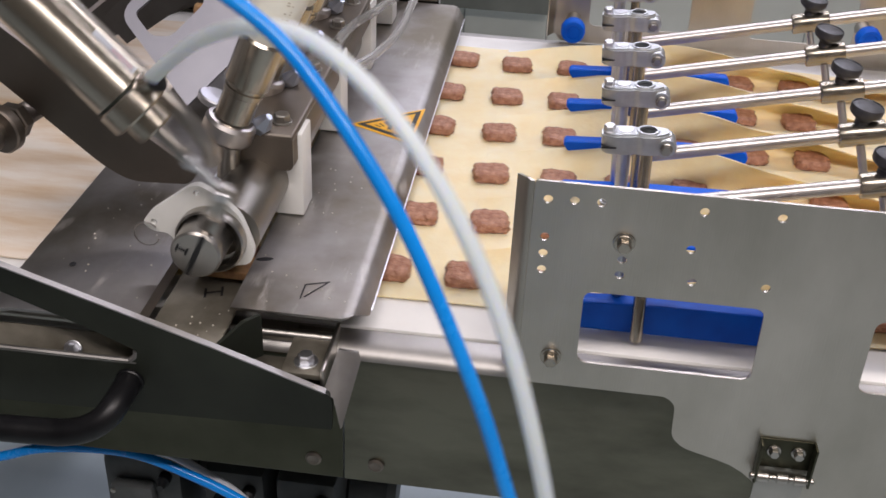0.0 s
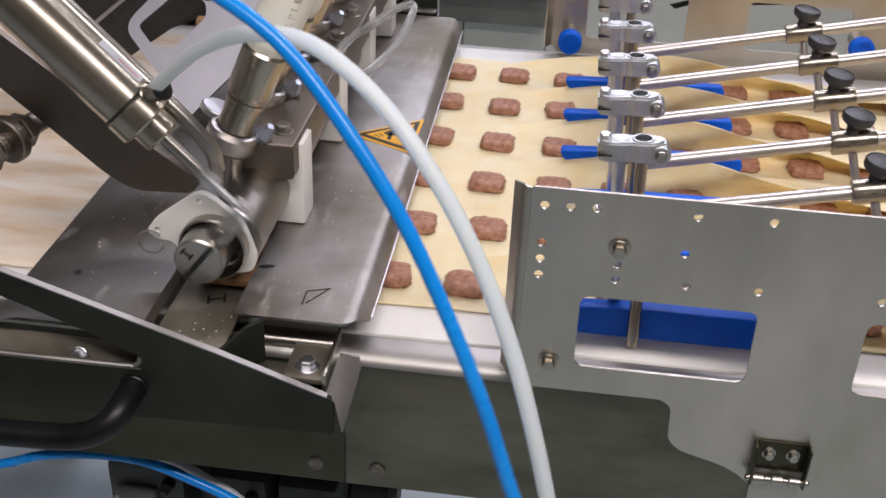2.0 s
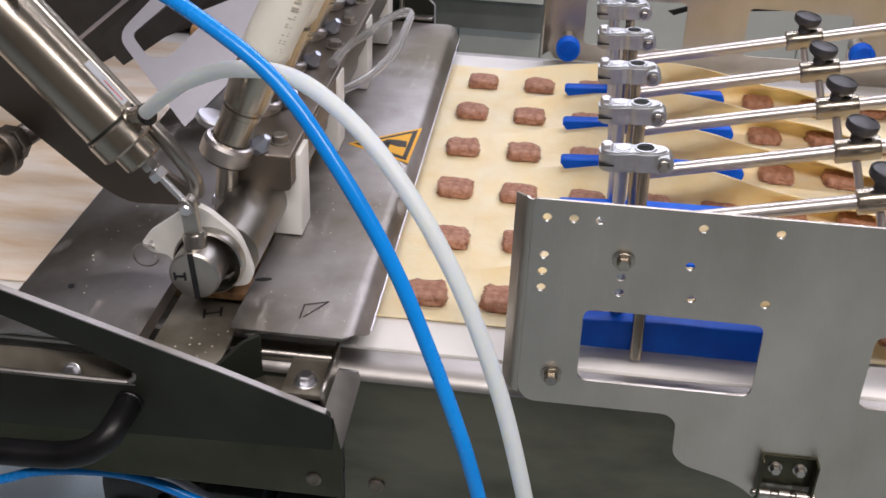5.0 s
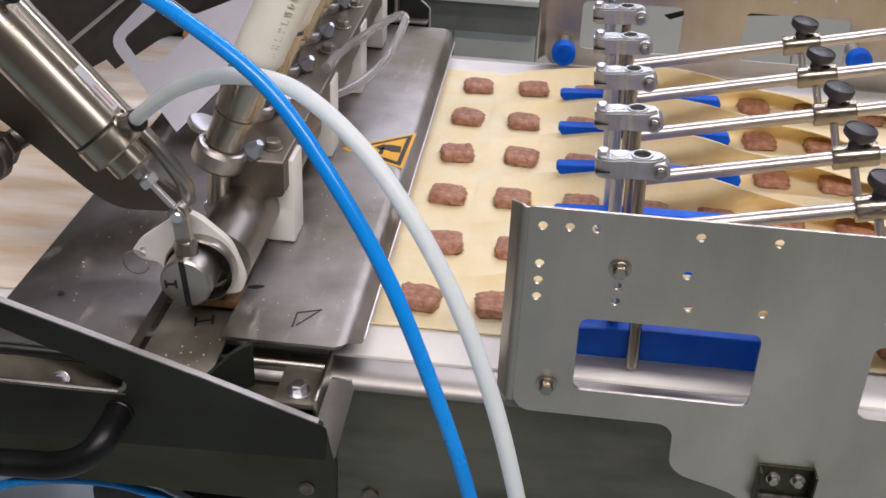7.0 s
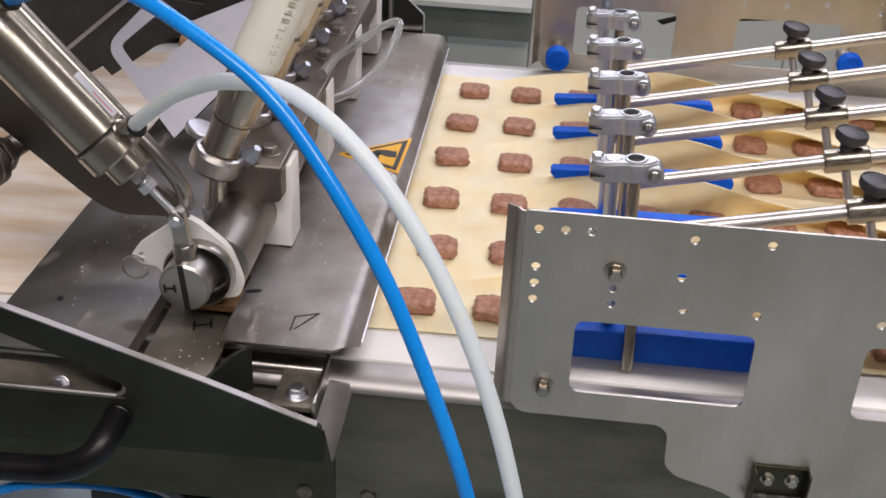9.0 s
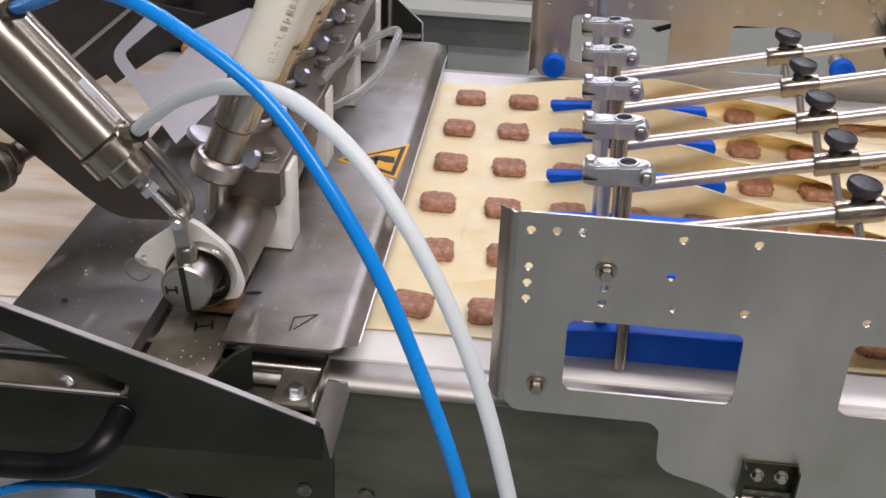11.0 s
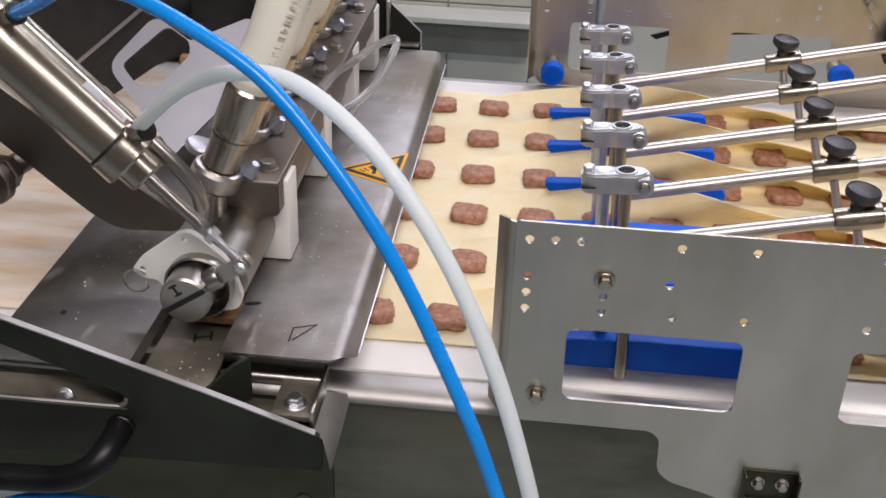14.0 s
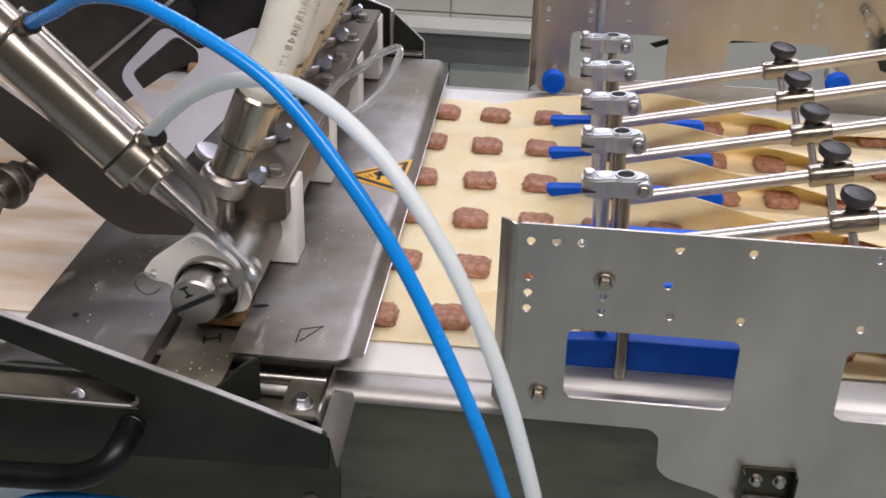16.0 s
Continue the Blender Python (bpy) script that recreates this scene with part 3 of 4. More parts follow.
def dough_strip(k):
    """One lane's strip: its far edge is turned up by the shoe and over the filling, then the near edge follows."""
    bm = N()
    half = PITCH / 2
    nx, nf, nb, nn = 150, 24, 10, 10
    grid = []
    for i in range(nx + 1):
        x = -0.08 + 0.83 * i / nx
        if i == nx:
            x = X1 - 0.05
        a = radians(sum(flap_angle(x + q * 0.012) for q in (-1, 0, 1)) / 3)
        lead = 0.008 + 0.024 * ease(a, 1.6, 3.0)
        far_len = 0.0535 + 0.016 * ease(x, 0.24, 0.38)
        an = radians(168) * ease(x, 0.50, 0.74)
        base_f, base_n = 0.0055 + 0.010 * ease(a, 2.0, 3.0), -half + 0.036
        y, z, step = base_f, 0.0, far_len / nf
        far = []
        for j in range(nf):
            ang = a * min(1.0, (j + 0.5) * step / lead)
            y += step * math.cos(ang)
            z += step * math.sin(ang)
            sag = 0.004 * ease(j, nf - 9, nf) * ease(x, 0.33, 0.45)
            far.append((y, max(z - sag, 0.0165 * ease(a, 2.2, 3.0) * ease(j, 4, 9))))
        near_len = 0.036 + 0.010 * ease(x, 0.05, 0.2) * (0 if k == 0 else 1)
        y, z, step = base_n, 0.0, near_len / nn
        near = []
        for j in range(nn):
            ang = an * min(1.0, (j + 1) / 5)
            y -= step * math.cos(ang)
            z += step * math.sin(ang) * 0.5
            near.append((max(y, 0.108 - LANE[0]) if k == 0 else y, z + 0.022 * ease(x, 0.52, 0.64)))
        mid = [(base_n + (base_f - base_n) * j / nb, 0.0) for j in range(nb + 1)]
        prof = near[::-1] + mid + far
        row = []
        for q, (yy, zz) in enumerate(prof):
            w = 0.0012 * noise.noise((x * 18, yy * 22, k)) + 0.0024 * noise.noise((x * 9, q * 0.12, k + 9)) * min(1, zz / 0.02)
            meet = ease(x, -0.08, -0.045)
            w *= meet
            lie = 0.0012 * noise.noise((x * 9, (LANE[k] + yy) * 9, 1)) * (1 - meet)
            row.append(bm.verts.new((x, LANE[k] + yy + w, max(0.0012, 0.0035 + zz + lie + w * 0.6))))
        grid.append(row)
    for a, b in zip(grid, grid[1:]):
        for j in range(len(a) - 1):
            bm.faces.new((a[j], b[j], b[j + 1], a[j + 1]))
    bm.normal_update()
    bmesh.ops.solidify(bm, geom=bm.faces, thickness=0.0016)
    return open_seam(bm)


for k in range(6):
    tagged(part("dough_strip", dough_strip(k), DOUGH, None, smooth=80), "cut dough strip being folded over the filling", "dough", "dough strips")

# ---- depositor ----
dep = thing("depositor", "stainless steel filling depositor standing across the belt", "depositor")
ZT = 0.044
# downstream tray with a lip bent down along its edge
tray = part("drip_tray", bent(N(), [(-0.283, ZT), (-0.178, ZT), (-0.172, ZT - 0.001), (-0.167, ZT - 0.005), (-0.158, ZT - 0.021)], [0.004, 0.004, 0.009, 0.020, 0.044], 0.880), STEEL_TRAY, dep, "scratched grey steel tray")
# upstream tray, its outer strip bent down
part("drip_tray", bent(N(), [(-0.508, ZT - 0.010), (-0.481, ZT - 0.003), (-0.362, ZT - 0.003), (-0.358, ZT - 0.013)], -0.03, 0.880), STEEL_TRAY, dep)
part("centre_strip", box(N(), -0.354, -0.284, -0.034, 0.092, 0.024, 0.027, 0.0006), WORN_STEEL, dep)
part("nozzle_plate", box(N(), -0.352, -0.300, 0.096, 0.88, 0.020, 0.030, 0.001), STEEL_DARK, dep)
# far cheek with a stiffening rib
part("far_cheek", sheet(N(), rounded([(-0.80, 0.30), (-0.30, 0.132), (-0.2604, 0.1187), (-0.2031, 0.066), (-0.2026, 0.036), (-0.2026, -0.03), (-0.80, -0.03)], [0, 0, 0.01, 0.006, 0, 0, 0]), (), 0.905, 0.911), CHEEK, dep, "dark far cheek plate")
edge = [(-0.60, 0.2332), (-0.2606, 0.1192), (-0.2030, 0.0665), (-0.2024, 0.036)]
for (xa, za), (xb, zb) in zip(edge, edge[1:]):
    part("sheared_edge", rod(N(), (xa, 0.906, za), (xb, 0.906, zb), 0.0016, 8, 0.0003), STEEL_ROD, dep, "bright sheared edge")
part("lip_edge", rod(N(), (-0.158, 0.050, ZT - 0.0212), (-0.158, 0.878, ZT - 0.0212), 0.0010, 8, 0.0002), STEEL_ROD, dep, "thin bright rod along the edge of the tray lip")
part("rib", box(N(), -0.258, -0.252, 0.885, 0.905, 0.045, 0.12, 0.001), STEEL, dep)
part("far_ledge", box(N(), -0.30, -0.204, 0.884, 0.905, 0.046, 0.050, 0.001), STEEL_TRAY, dep)


def near_cheek():
    yc = -0.045
    out = rounded([(-0.80, 0.212), (-0.500, 0.1055), (-0.284, 0.0315), (-0.176, -0.0085), (-0.1775, -0.048), (-0.50, -0.058), (-0.80, -0.062)], [0, 0, 0, 0.008, 0, 0, 0])
    hole = rounded([(-0.75, 0.145), (-0.485, 0.072), (-0.403, 0.040), (-0.355, 0.0185), (-0.364, 0.0050), (-0.75, 0.0035)], [0.01, 0.01, 0.05, 0.007, 0.009, 0.01])
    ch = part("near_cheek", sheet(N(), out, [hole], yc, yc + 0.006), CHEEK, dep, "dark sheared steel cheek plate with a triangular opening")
    # folded end flange and gusset at the tip
    part("end_flange", solid(N(), [(-0.186, yc + 0.006, -0.009), (-0.1755, yc, -0.010), (-0.1690, yc, -0.046), (-0.1600, 0.0, -0.001), (-0.1630, 0.004, 0.007), (-0.1810, 0.004, 0.008)], (0.001, 0.003, 0)), STEEL_RAIL, ch)
    edge = [(-0.80, 0.2122), (-0.500, 0.1057), (-0.284, 0.0317), (-0.183, -0.0057)]
    for (xa, za), (xb, zb) in zip(edge, edge[1:]):
        part("sheared_edge", solid(N(), [(xa, yc - 0.0004, za + 0.0008), (xb, yc - 0.0004, zb + 0.0008), (xb, yc + 0.0064, zb + 0.0008), (xa, yc + 0.0064, za + 0.0008)], (0, 0, -0.0014)), STEEL_RAIL, ch, "bright sheared edge", 0)
    part("opening_edge", sweep(N(), spline([(-0.748, yc + 0.003, 0.0030), (-0.560, yc + 0.003, 0.0034), (-0.376, yc + 0.003, 0.0041), (-0.3655, yc + 0.003, 0.0060), (-0.3595, yc + 0.003, 0.0110), (-0.3590, yc + 0.003, 0.0165)], 6), 0.0032, 10), STEEL_RAIL, ch, "pale strip along the lower edge of the opening")
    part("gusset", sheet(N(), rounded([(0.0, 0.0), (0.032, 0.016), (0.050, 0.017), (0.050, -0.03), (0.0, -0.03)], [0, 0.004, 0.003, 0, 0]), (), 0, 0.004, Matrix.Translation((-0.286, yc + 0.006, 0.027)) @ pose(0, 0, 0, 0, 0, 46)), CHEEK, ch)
    part("bolt", hexhead(N(), pose(-0.4280, -0.0265, -0.002) @ pose(0, 0, 0, 70, 0, 0), 0.011, 0.007, 0.009), STEEL_ROD, dep, "", 25)


near_cheek()
part("inner_plate", box(N(), -0.80, -0.345, -0.002, 0.002, 0.0, 0.050, 0.001, m=pose(0, -0.030, -0.036, -20, 0, 0)), WORN_STEEL, dep)
# bracket on the rail
br = thing("rail_bracket", "small steel bracket bolted to the conveyor rail", "bracket")
part("block", box(N(), -0.2285, -0.190, -0.030, 0.045, -0.004, 0.002, 0.001), WORN_STEEL, br)
part("bolt", hexhead(N(), pose(-0.208, -0.012, 0.002), 0.0135, 0.0085, 0.0115), STEEL_ROD, br, "shiny hex bolt with washer", 25)
part("side", box(N(), -0.1905, -0.1865, -0.033, 0.045, -0.030, 0.010, 0.001), STEEL, br)
part("floor_plate", box(N(), -0.33, -0.19, -0.036, 0.024, -0.026, -0.023, 0.001), WORN_STEEL, br)
part("inner_rod", rod(N(), (-0.32, 0.030, 0.000), (-0.19, 0.030, 0.000), 0.0065), STEEL, br)
# rear rail piece seen left of the cheek
part("cross_tube", rod(N(), (-1.2, 0.005, 0.018), (-0.43, 0.005, 0.018), 0.011), STEEL, dep)


def handle():
    h = thing("handle", "thick black plastic pull handle on the cheek plate", "handle")
    path = spline([(-0.367, -0.045, -0.016), (-0.3690, -0.072, -0.019), (-0.378, -0.088, -0.029), (-0.402, -0.094, -0.041), (-0.45, -0.095, -0.046), (-0.62, -0.095, -0.050), (-0.66, -0.088, -0.040), (-0.67, -0.045, -0.030)], 8)
    part("grip", sweep(N(), path, 0.0125, 24), GRIP, h)
    part("foot", lathe(N(), [(0.0135, 0), (0.0135, 0.003), (0.0127, 0.004)], front(-0.367, -0.045, -0.016), 20), GRIP, h)


handle()

# rotary valve: body along the width, bearing bracket, clamp beam
SX, SZ = -0.3155, 0.0915     # axis of the rotary valve shaft
vx, vz = -0.301, 0.086
valve = thing("rotary_valve", "long steel rotary valve body across the belt", "valve")
part("body", lathe(N(), [(0.0285, 0), (0.0315, 0.002), (0.0315, 0.73), (0.029, 0.732)], along((vx, 0.064, vz), (vx, 1, vz)), 36), VALVE_STEEL, valve)
part("bronze_seal", box(N(), -0.338, -0.280, 0.062, 0.095, 0.034, 0.044, 0.003), BRONZE, valve)
part("bearing_collar", lathe(N(), [(0.0315, 0), (0.0335, 0.0015), (0.0335, 0.012), (0.0260, 0.012), (0.0260, 0.0)], along((-0.3115, 0.040, 0.0885), (-0.3115, 1, 0.0885)), 32, caps=False), STEEL_BRIGHT, valve)
bkt = thing("bearing_bracket", "white plastic bracket plate round the valve shaft", "bracket")
part("plate", sheet(N(), rounded([(-0.380, 0.096), (-0.371, 0.109), (-0.331, 0.140), (-0.322, 0.143), (-0.311, 0.138), (-0.284, 0.115), (-0.275, 0.089), (-0.2715, 0.075), (-0.276, 0.062), (-0.300, 0.056), (-0.341, 0.064), (-0.354, 0.088), (-0.369, 0.088)],
                         [0.006, 0.006, 0.006, 0.006, 0.006, 0.01, 0.01, 0.008, 0.01, 0.01, 0.006, 0.008, 0.006]), [circle(-0.3115, 0.0885, 0.0262, 24), circle(-0.368, 0.0985, 0.0032), circle(-0.324, 0.1345, 0.003)], 0.052, 0.060), WHITE_PLASTIC, bkt)
ring = [Vector((-0.3745 + 0.0125 * math.cos(a * 0.23) * 1.0, 0.048, 0.0870 + 0.0125 * math.sin(a * 0.23))) for a in range(3, 27)]
part("split_ring", sweep(N(), ring, 0.0008, 8), STEEL_BRIGHT, bkt, "thin wire split ring")

beam = thing("clamp_beam", "dark steel clamping beam on white plastic blocks", "beam")
bm = N()
box(bm, -0.326, -0.2585, 0.160, 0.80, 0.141, 0.148, 0.003, seg=3)
sheet(bm, rounded([(-0.326, 0.143), (-0.2590, 0.143), (-0.2590, 0.108), (-0.326, 0.108)], [0, 0, 0.008, 0.004]), (), 0.160, 0.165)
box(bm, -0.2625, -0.2587, 0.166, 0.80, 0.112, 0.141, 0.001)
part("beam_profile", bm, BRACKET, beam)
for by in (0.193, 0.40, 0.60, 0.78):
    part("support_block", box(N(), -0.287, -0.2565 if by > 0.2 else -0.2540, by - 0.014, by + 0.026, 0.0455, 0.1405, 0.002), WHITE_PLASTIC, beam, "white plastic block")
for by in (0.190, 0.33, 0.470, 0.56, 0.648, 0.74):
    part("bolt", hexhead(N(), pose(-0.277, by, 0.148), 0.0145, 0.0085, 0.0105), STEEL, beam, "", 25)


def feed_pipe(y):
    f = thing("feed_pipe", "polished steel feed pipe with clamp ferrule and cream hose", "feed pipe", "feed pipes", at=(0.003, y, 0))
    p0, p1 = Vector((-0.326, 0, 0.150)), Vector((-0.272, 0.012, 0.283))
    d = (p1 - p0).normalized()
    m = along(p0, p1)
    L = (p1 - p0).length
    part("lower_pipe", rod(N(), (-0.3302, 0, 0.085), p0 + d * 0.012, 0.0110), STEEL, f)
    part("ferrule_clamp", lathe(N(), [(0.014, -0.007), (0.0225, -0.0065), (0.0258, -0.003), (0.0262, 0.000), (0.0262, 0.012), (0.0240, 0.016), (0.0205, 0.017), (0.019, 0.014)], m, 36), STEEL_TUBE, f, "polished clamp ring", 22)
    # The ring is not split: a dark bar stands for the shaded gap.
    part("clamp_gap", box(N(), 0.0195, 0.0272, -0.0028, 0.0028, -0.0060, 0.0140, 0.0008, m=m @ pose(0, 0, 0, 0, 0, -30)), CHEEK, f, "dark bar standing for the shaded split of the clamp ring")
    hub = Matrix.Translation(p0 + Vector((-0.019, 0.034, 0.006))) @ (m.to_3x3().to_4x4())
    part("hinge_lug", box(N(), -0.015, 0.010, -0.008, 0.008, -0.016, 0.010, 0.0025, m=hub), STEEL_BRIGHT, f)
    part("hinge_disc", lathe(N(), [(0.0175, 0.006), (0.0190, 0.0075), (0.0190, 0.0125), (0.0175, 0.014), (0.004, 0.014)], hub @ pose(0.004, 0.006, 0), 28), STEEL_ROD, f, "bright round clamp nut")
    part("clamp_wing", lathe(N(), [(0.003, -0.014), (0.0085, -0.006), (0.0105, 0.002), (0.004, 0.016)], Matrix.Translation(p0 + Vector((0.031, 0.014, 0.004))) @ pose(0, 0, 0, 20, 35, 15), 6), COOL_ROD, f, "blue-tinted steel wing nut", 20)
    part("pipe_nut", lathe(N(), [(0.0125, 0), (0.0135, 0.001), (0.0135, 0.007), (0.0125, 0.008)], along((-0.3300, 0, 0.0935), p0), 6), STEEL_ROD, f, "", 25)
    part("pipe", lathe(N(), [(0.0188, 0.018), (0.0188, 0.046), (0.0200, 0.047), (0.0200, 0.052), (0.0182, 0.053), (0.0182, 0.056), (0.0222, 0.058), (0.0226, 0.060), (0.0226, 0.105), (0.0205, 0.108)], m, 32), STEEL_BARREL, f, "", 22)
    hp = spline([p0 + d * 0.107, p0 + d * 0.13, p0 + d * 0.19 + Vector((0, 0.004, 0)), p0 + d * 0.34 + Vector((-0.02, 0.02, 0.01)), p0 + d * 0.50 + Vector((-0.07, 0.03, 0.0))], 6)
    ho = part("hose", sweep(N(), hp, lambda t: 0.0196 + 0.0045 * min(1, t * 6), 24), CREAM_HOSE, f, "cream silicone hose with grey print")
    # print on the hose as plain bars
    bm = N()
    side = Vector((0.62, -0.75, 0.1))
    side = (side - d * side.dot(d)).normalized()
    turn = Matrix((side.cross(d), side, d)).transposed().to_4x4()
    for i in range(12):
        c = p0 + d * (0.128 + i * 0.0085) + side * 0.0236
        box(bm, -0.0036, 0.0036, -0.001, 0.0003, -0.0006, 0.0006, m=Matrix.Translation(c) @ turn)
        box(bm, -0.0036 if i % 3 else 0.001, 0.0036 if i % 2 else -0.002, -0.001, 0.0003, 0.0022, 0.0034, m=Matrix.Translation(c) @ turn)
    part("print", bm, PRINT_GREY, ho, "faint grey bars of print", 0)
    return f


fp = feed_pipe(LANE[0])
for y in LANE[1:]:
    copy_thing(fp, pose(0.003, y, 0))

# clear hose lying along the beam
part_hose = thing("clear_hose", "flat clear plastic hose looped beside the beam", "hose")
path = spline([(-0.283, 0.400, 0.108), (-0.2646, 0.4492, 0.10), (-0.2379, 0.5069, 0.10), (-0.2212, 0.5952, 0.10), (-0.2197, 0.6775, 0.10), (-0.2189, 0.7350, 0.105), (-0.2265, 0.7350, 0.11), (-0.2388, 0.656, 0.125), (-0.2516, 0.5654, 0.135), (-0.2599, 0.4672, 0.152), (-0.2640, 0.3896, 0.158)], 8)
part("tube", sweep(N(), path, 0.0058, 10), CLEAR, part_hose)

# inner bracket plate that carries the cylinder
ibk = thing("cylinder_bracket", "dark curved steel bracket plate behind the cylinder", "bracket")
part("plate", sheet(N(), rounded([(-0.78, 0.45), (-0.53, 0.258), (-0.40, 0.158), (-0.345, 0.118), (-0.355, 0.105), (-0.415, 0.102), (-0.442, 0.117), (-0.60, 0.255), (-0.78, 0.40)], [0, 0.03, 0.02, 0.02, 0.02, 0.02, 0.03, 0.02, 0]), (), 0.118, 0.126), BRACKET, ibk)
ax = along((-0.545, 0.020, 0.158), (-0.500, 0.20, 0.165))
part("pivot_shaft", lathe(N(), [(0.010, 0), (0.0115, 0.002), (0.0115, 0.19), (0.010, 0.192)], ax, 24), BRACKET, ibk, "brown-grey pivot shaft")
for z0, r0, w0, n0 in ((0.016, 0.017, 0.010, 28), (0.034, 0.0205, 0.014, 6), (0.052, 0.016, 0.008, 28), (0.068, 0.024, 0.012, 28), (0.088, 0.0185, 0.012, 6)):
    part("shaft_collar", lathe(N(), [(r0 - 0.0015, z0), (r0, z0 + 0.0015), (r0, z0 + w0 - 0.0015), (r0 - 0.0015, z0 + w0)], ax, n0), BRACKET, ibk, "", 25)

# guard sheet with a rounded window, leaning back
gd = thing("guard_sheet", "satin steel guard sheet with a rounded window", "guard")
LEAN = pose(0, 0.05, 0) @ pose(0, 0, 0, -45, 0, 0)
K = math.sqrt(2)
part("sheet", sheet(N(), [(x, z * K) for x, z in rounded([(-0.4725, 0.2190), (-0.4294, 0.2640), (-0.3848, 0.2444), (-0.3281, 0.2658), (-0.2900, 0.2658), (-0.3400, 0.1900), (-0.3807, 0.1507), (-0.4114, 0.1738)], [0.016, 0.012, 0.004, 0, 0, 0, 0.002, 0.002])],
    [[(x, z * K) for x, z in rounded([(-0.4560, 0.2205), (-0.4132, 0.2560), (-0.3861, 0.2443), (-0.3822, 0.2328), (-0.4116, 0.2042), (-0.4331, 0.2032)], [0.006, 0.008, 0.008, 0.006, 0.006, 0.008])]], 0, 0.003, LEAN), STEEL_GUARD, gd)
part("fold", box(N(), -0.345, -0.341, 0.262, 0.80, 0.10, 0.20, 0.001), STEEL_TRAY, gd)

# dark frame panels, added to fill the dark upper background
fr = thing("machine_frame", "dark cross frame added behind the depositor", "frame")
part("back_panel", sheet(N(), [(-0.74, 0.060), (-0.66, 0.036), (-0.62, 0.060), (-0.508, 0.110), (-0.40, 0.168), (-0.38, 0.30), (-0.62, 0.42), (-0.80, 0.30)], (), 0.600, 0.606), DARK_BACK, fr)
part("edge_strip", box(N(), -0.006, 0.18, 0, 0.012, -0.0025, 0.0025, 0.0005, m=Matrix.Translation((-0.6242, 0.500, 0.1192)) @ pose(0, 0, 0, 0, -39.7, 0)), STEEL_GUARD, fr)
part("lower_panel", sheet(N(), [(-0.60, 0.118), (-0.515, 0.200), (-0.44, 0.19), (-0.48, 0.15), (-0.57, 0.085)], (), 0.508, 0.514), DARK_BACK, fr)
part("roller", rod(N(), (-0.520, 0.55, 0.185), (-0.500, 0.595, 0.188), 0.022), DARK_BACK, fr)
part("roller", rod(N(), (-0.455, 0.46, 0.155), (-0.420, 0.46, 0.155), 0.012), BRONZE, fr)
part("gear_case", box(N(), -0.43, -0.36, 0.47, 0.56, 0.10, 0.17, 0.01), DARK_BACK, fr)

# ---- moving drive ----
PIV = Vector((-0.530, 0.030, 0.397))
ARM = 0.0640
cyl = thing("pneumatic_cylinder", "round stainless steel pneumatic cylinder with two hose fittings", "cylinder", at=PIV)
AX = pose(0, 0, 0, 0, 90, 0)        # local z along +x of the cylinder
part("barrel", lathe(N(), [(0.0255, 0.085), (0.0255, 0.2235)], AX, 40), STEEL_BARREL, cyl, "bright drawn steel barrel")
part("rear_cap", lathe(N(), [(0.010, 0.05), (0.022, 0.055), (0.022, 0.056), (0.0275, 0.058), (0.0275, 0.084), (0.0262, 0.086)], AX, 40), STEEL_BARREL, cyl, "", 22)
part("front_cap", lathe(N(), [(0.0262, 0.223), (0.0275, 0.225), (0.0275, 0.244), (0.0262, 0.246), (0.0185, 0.246), (0.0185, 0.262), (0.0172, 0.264), (0.006, 0.264)], AX, 40), STEEL_BARREL, cyl, "", 22)
part("seal_ring", lathe(N(), [(0.0262, 0.2205), (0.0268, 0.2210), (0.0268, 0.2228), (0.0262, 0.2232)], AX, 40), CHEEK, cyl)
part("seal_ring", lathe(N(), [(0.0262, 0.0862), (0.0268, 0.0866), (0.0268, 0.0884), (0.0262, 0.0888)], AX, 40), CHEEK, cyl)
part("pivot_eye", box(N(), -0.016, 0.055, -0.012, 0.012, -0.016, 0.016, 0.006), STEEL, cyl)
part("side_tube", sweep(N(), spline([(0.075, 0.024, 0.0145), (0.15, 0.024, 0.0145), (0.23, 0.024, 0.0145), (0.275, 0.025, 0.0135), (0.305, 0.030, 0.006), (0.322, 0.040, -0.010)], 8), 0.0075, 18), STEEL_BRIGHT, cyl)
part("label", box(N(), 0.170, 0.216, -0.0065, 0.0055, -0.0006, 0.0004, m=pose(0, 0, 0, -6, 0, 0) @ Matrix.Translation((0, 0, 0.0254))), PALE_LABEL, cyl, "pale paper label with red print", 0)
part("label_print", box(N(), 0.190, 0.213, -0.0025, -0.001, 0.0004, 0.0007, m=pose(0, 0, 0, -6, 0, 0) @ Matrix.Translation((0, 0, 0.0254))), RED_PRINT, cyl, "", 0)


def fitting(a, b):
    a, b = Vector(a), Vector(b)
    f = part("hose_fitting", lathe(N(), [(0.0095, 0), (0.0095, 0.010), (0.0082, 0.011), (0.0082, 0.020), (0.0092, 0.021), (0.0092, 0.025), (0.007, 0.026)], along(a, b), 24), STEEL_BARREL, cyl, "", 22)
    part("release_ring", lathe(N(), [(0.0092, 0.0255), (0.0098, 0.0265), (0.0098, 0.0295), (0.008, 0.0305)], along(a, b), 24), BLACK, f, "black release ring")


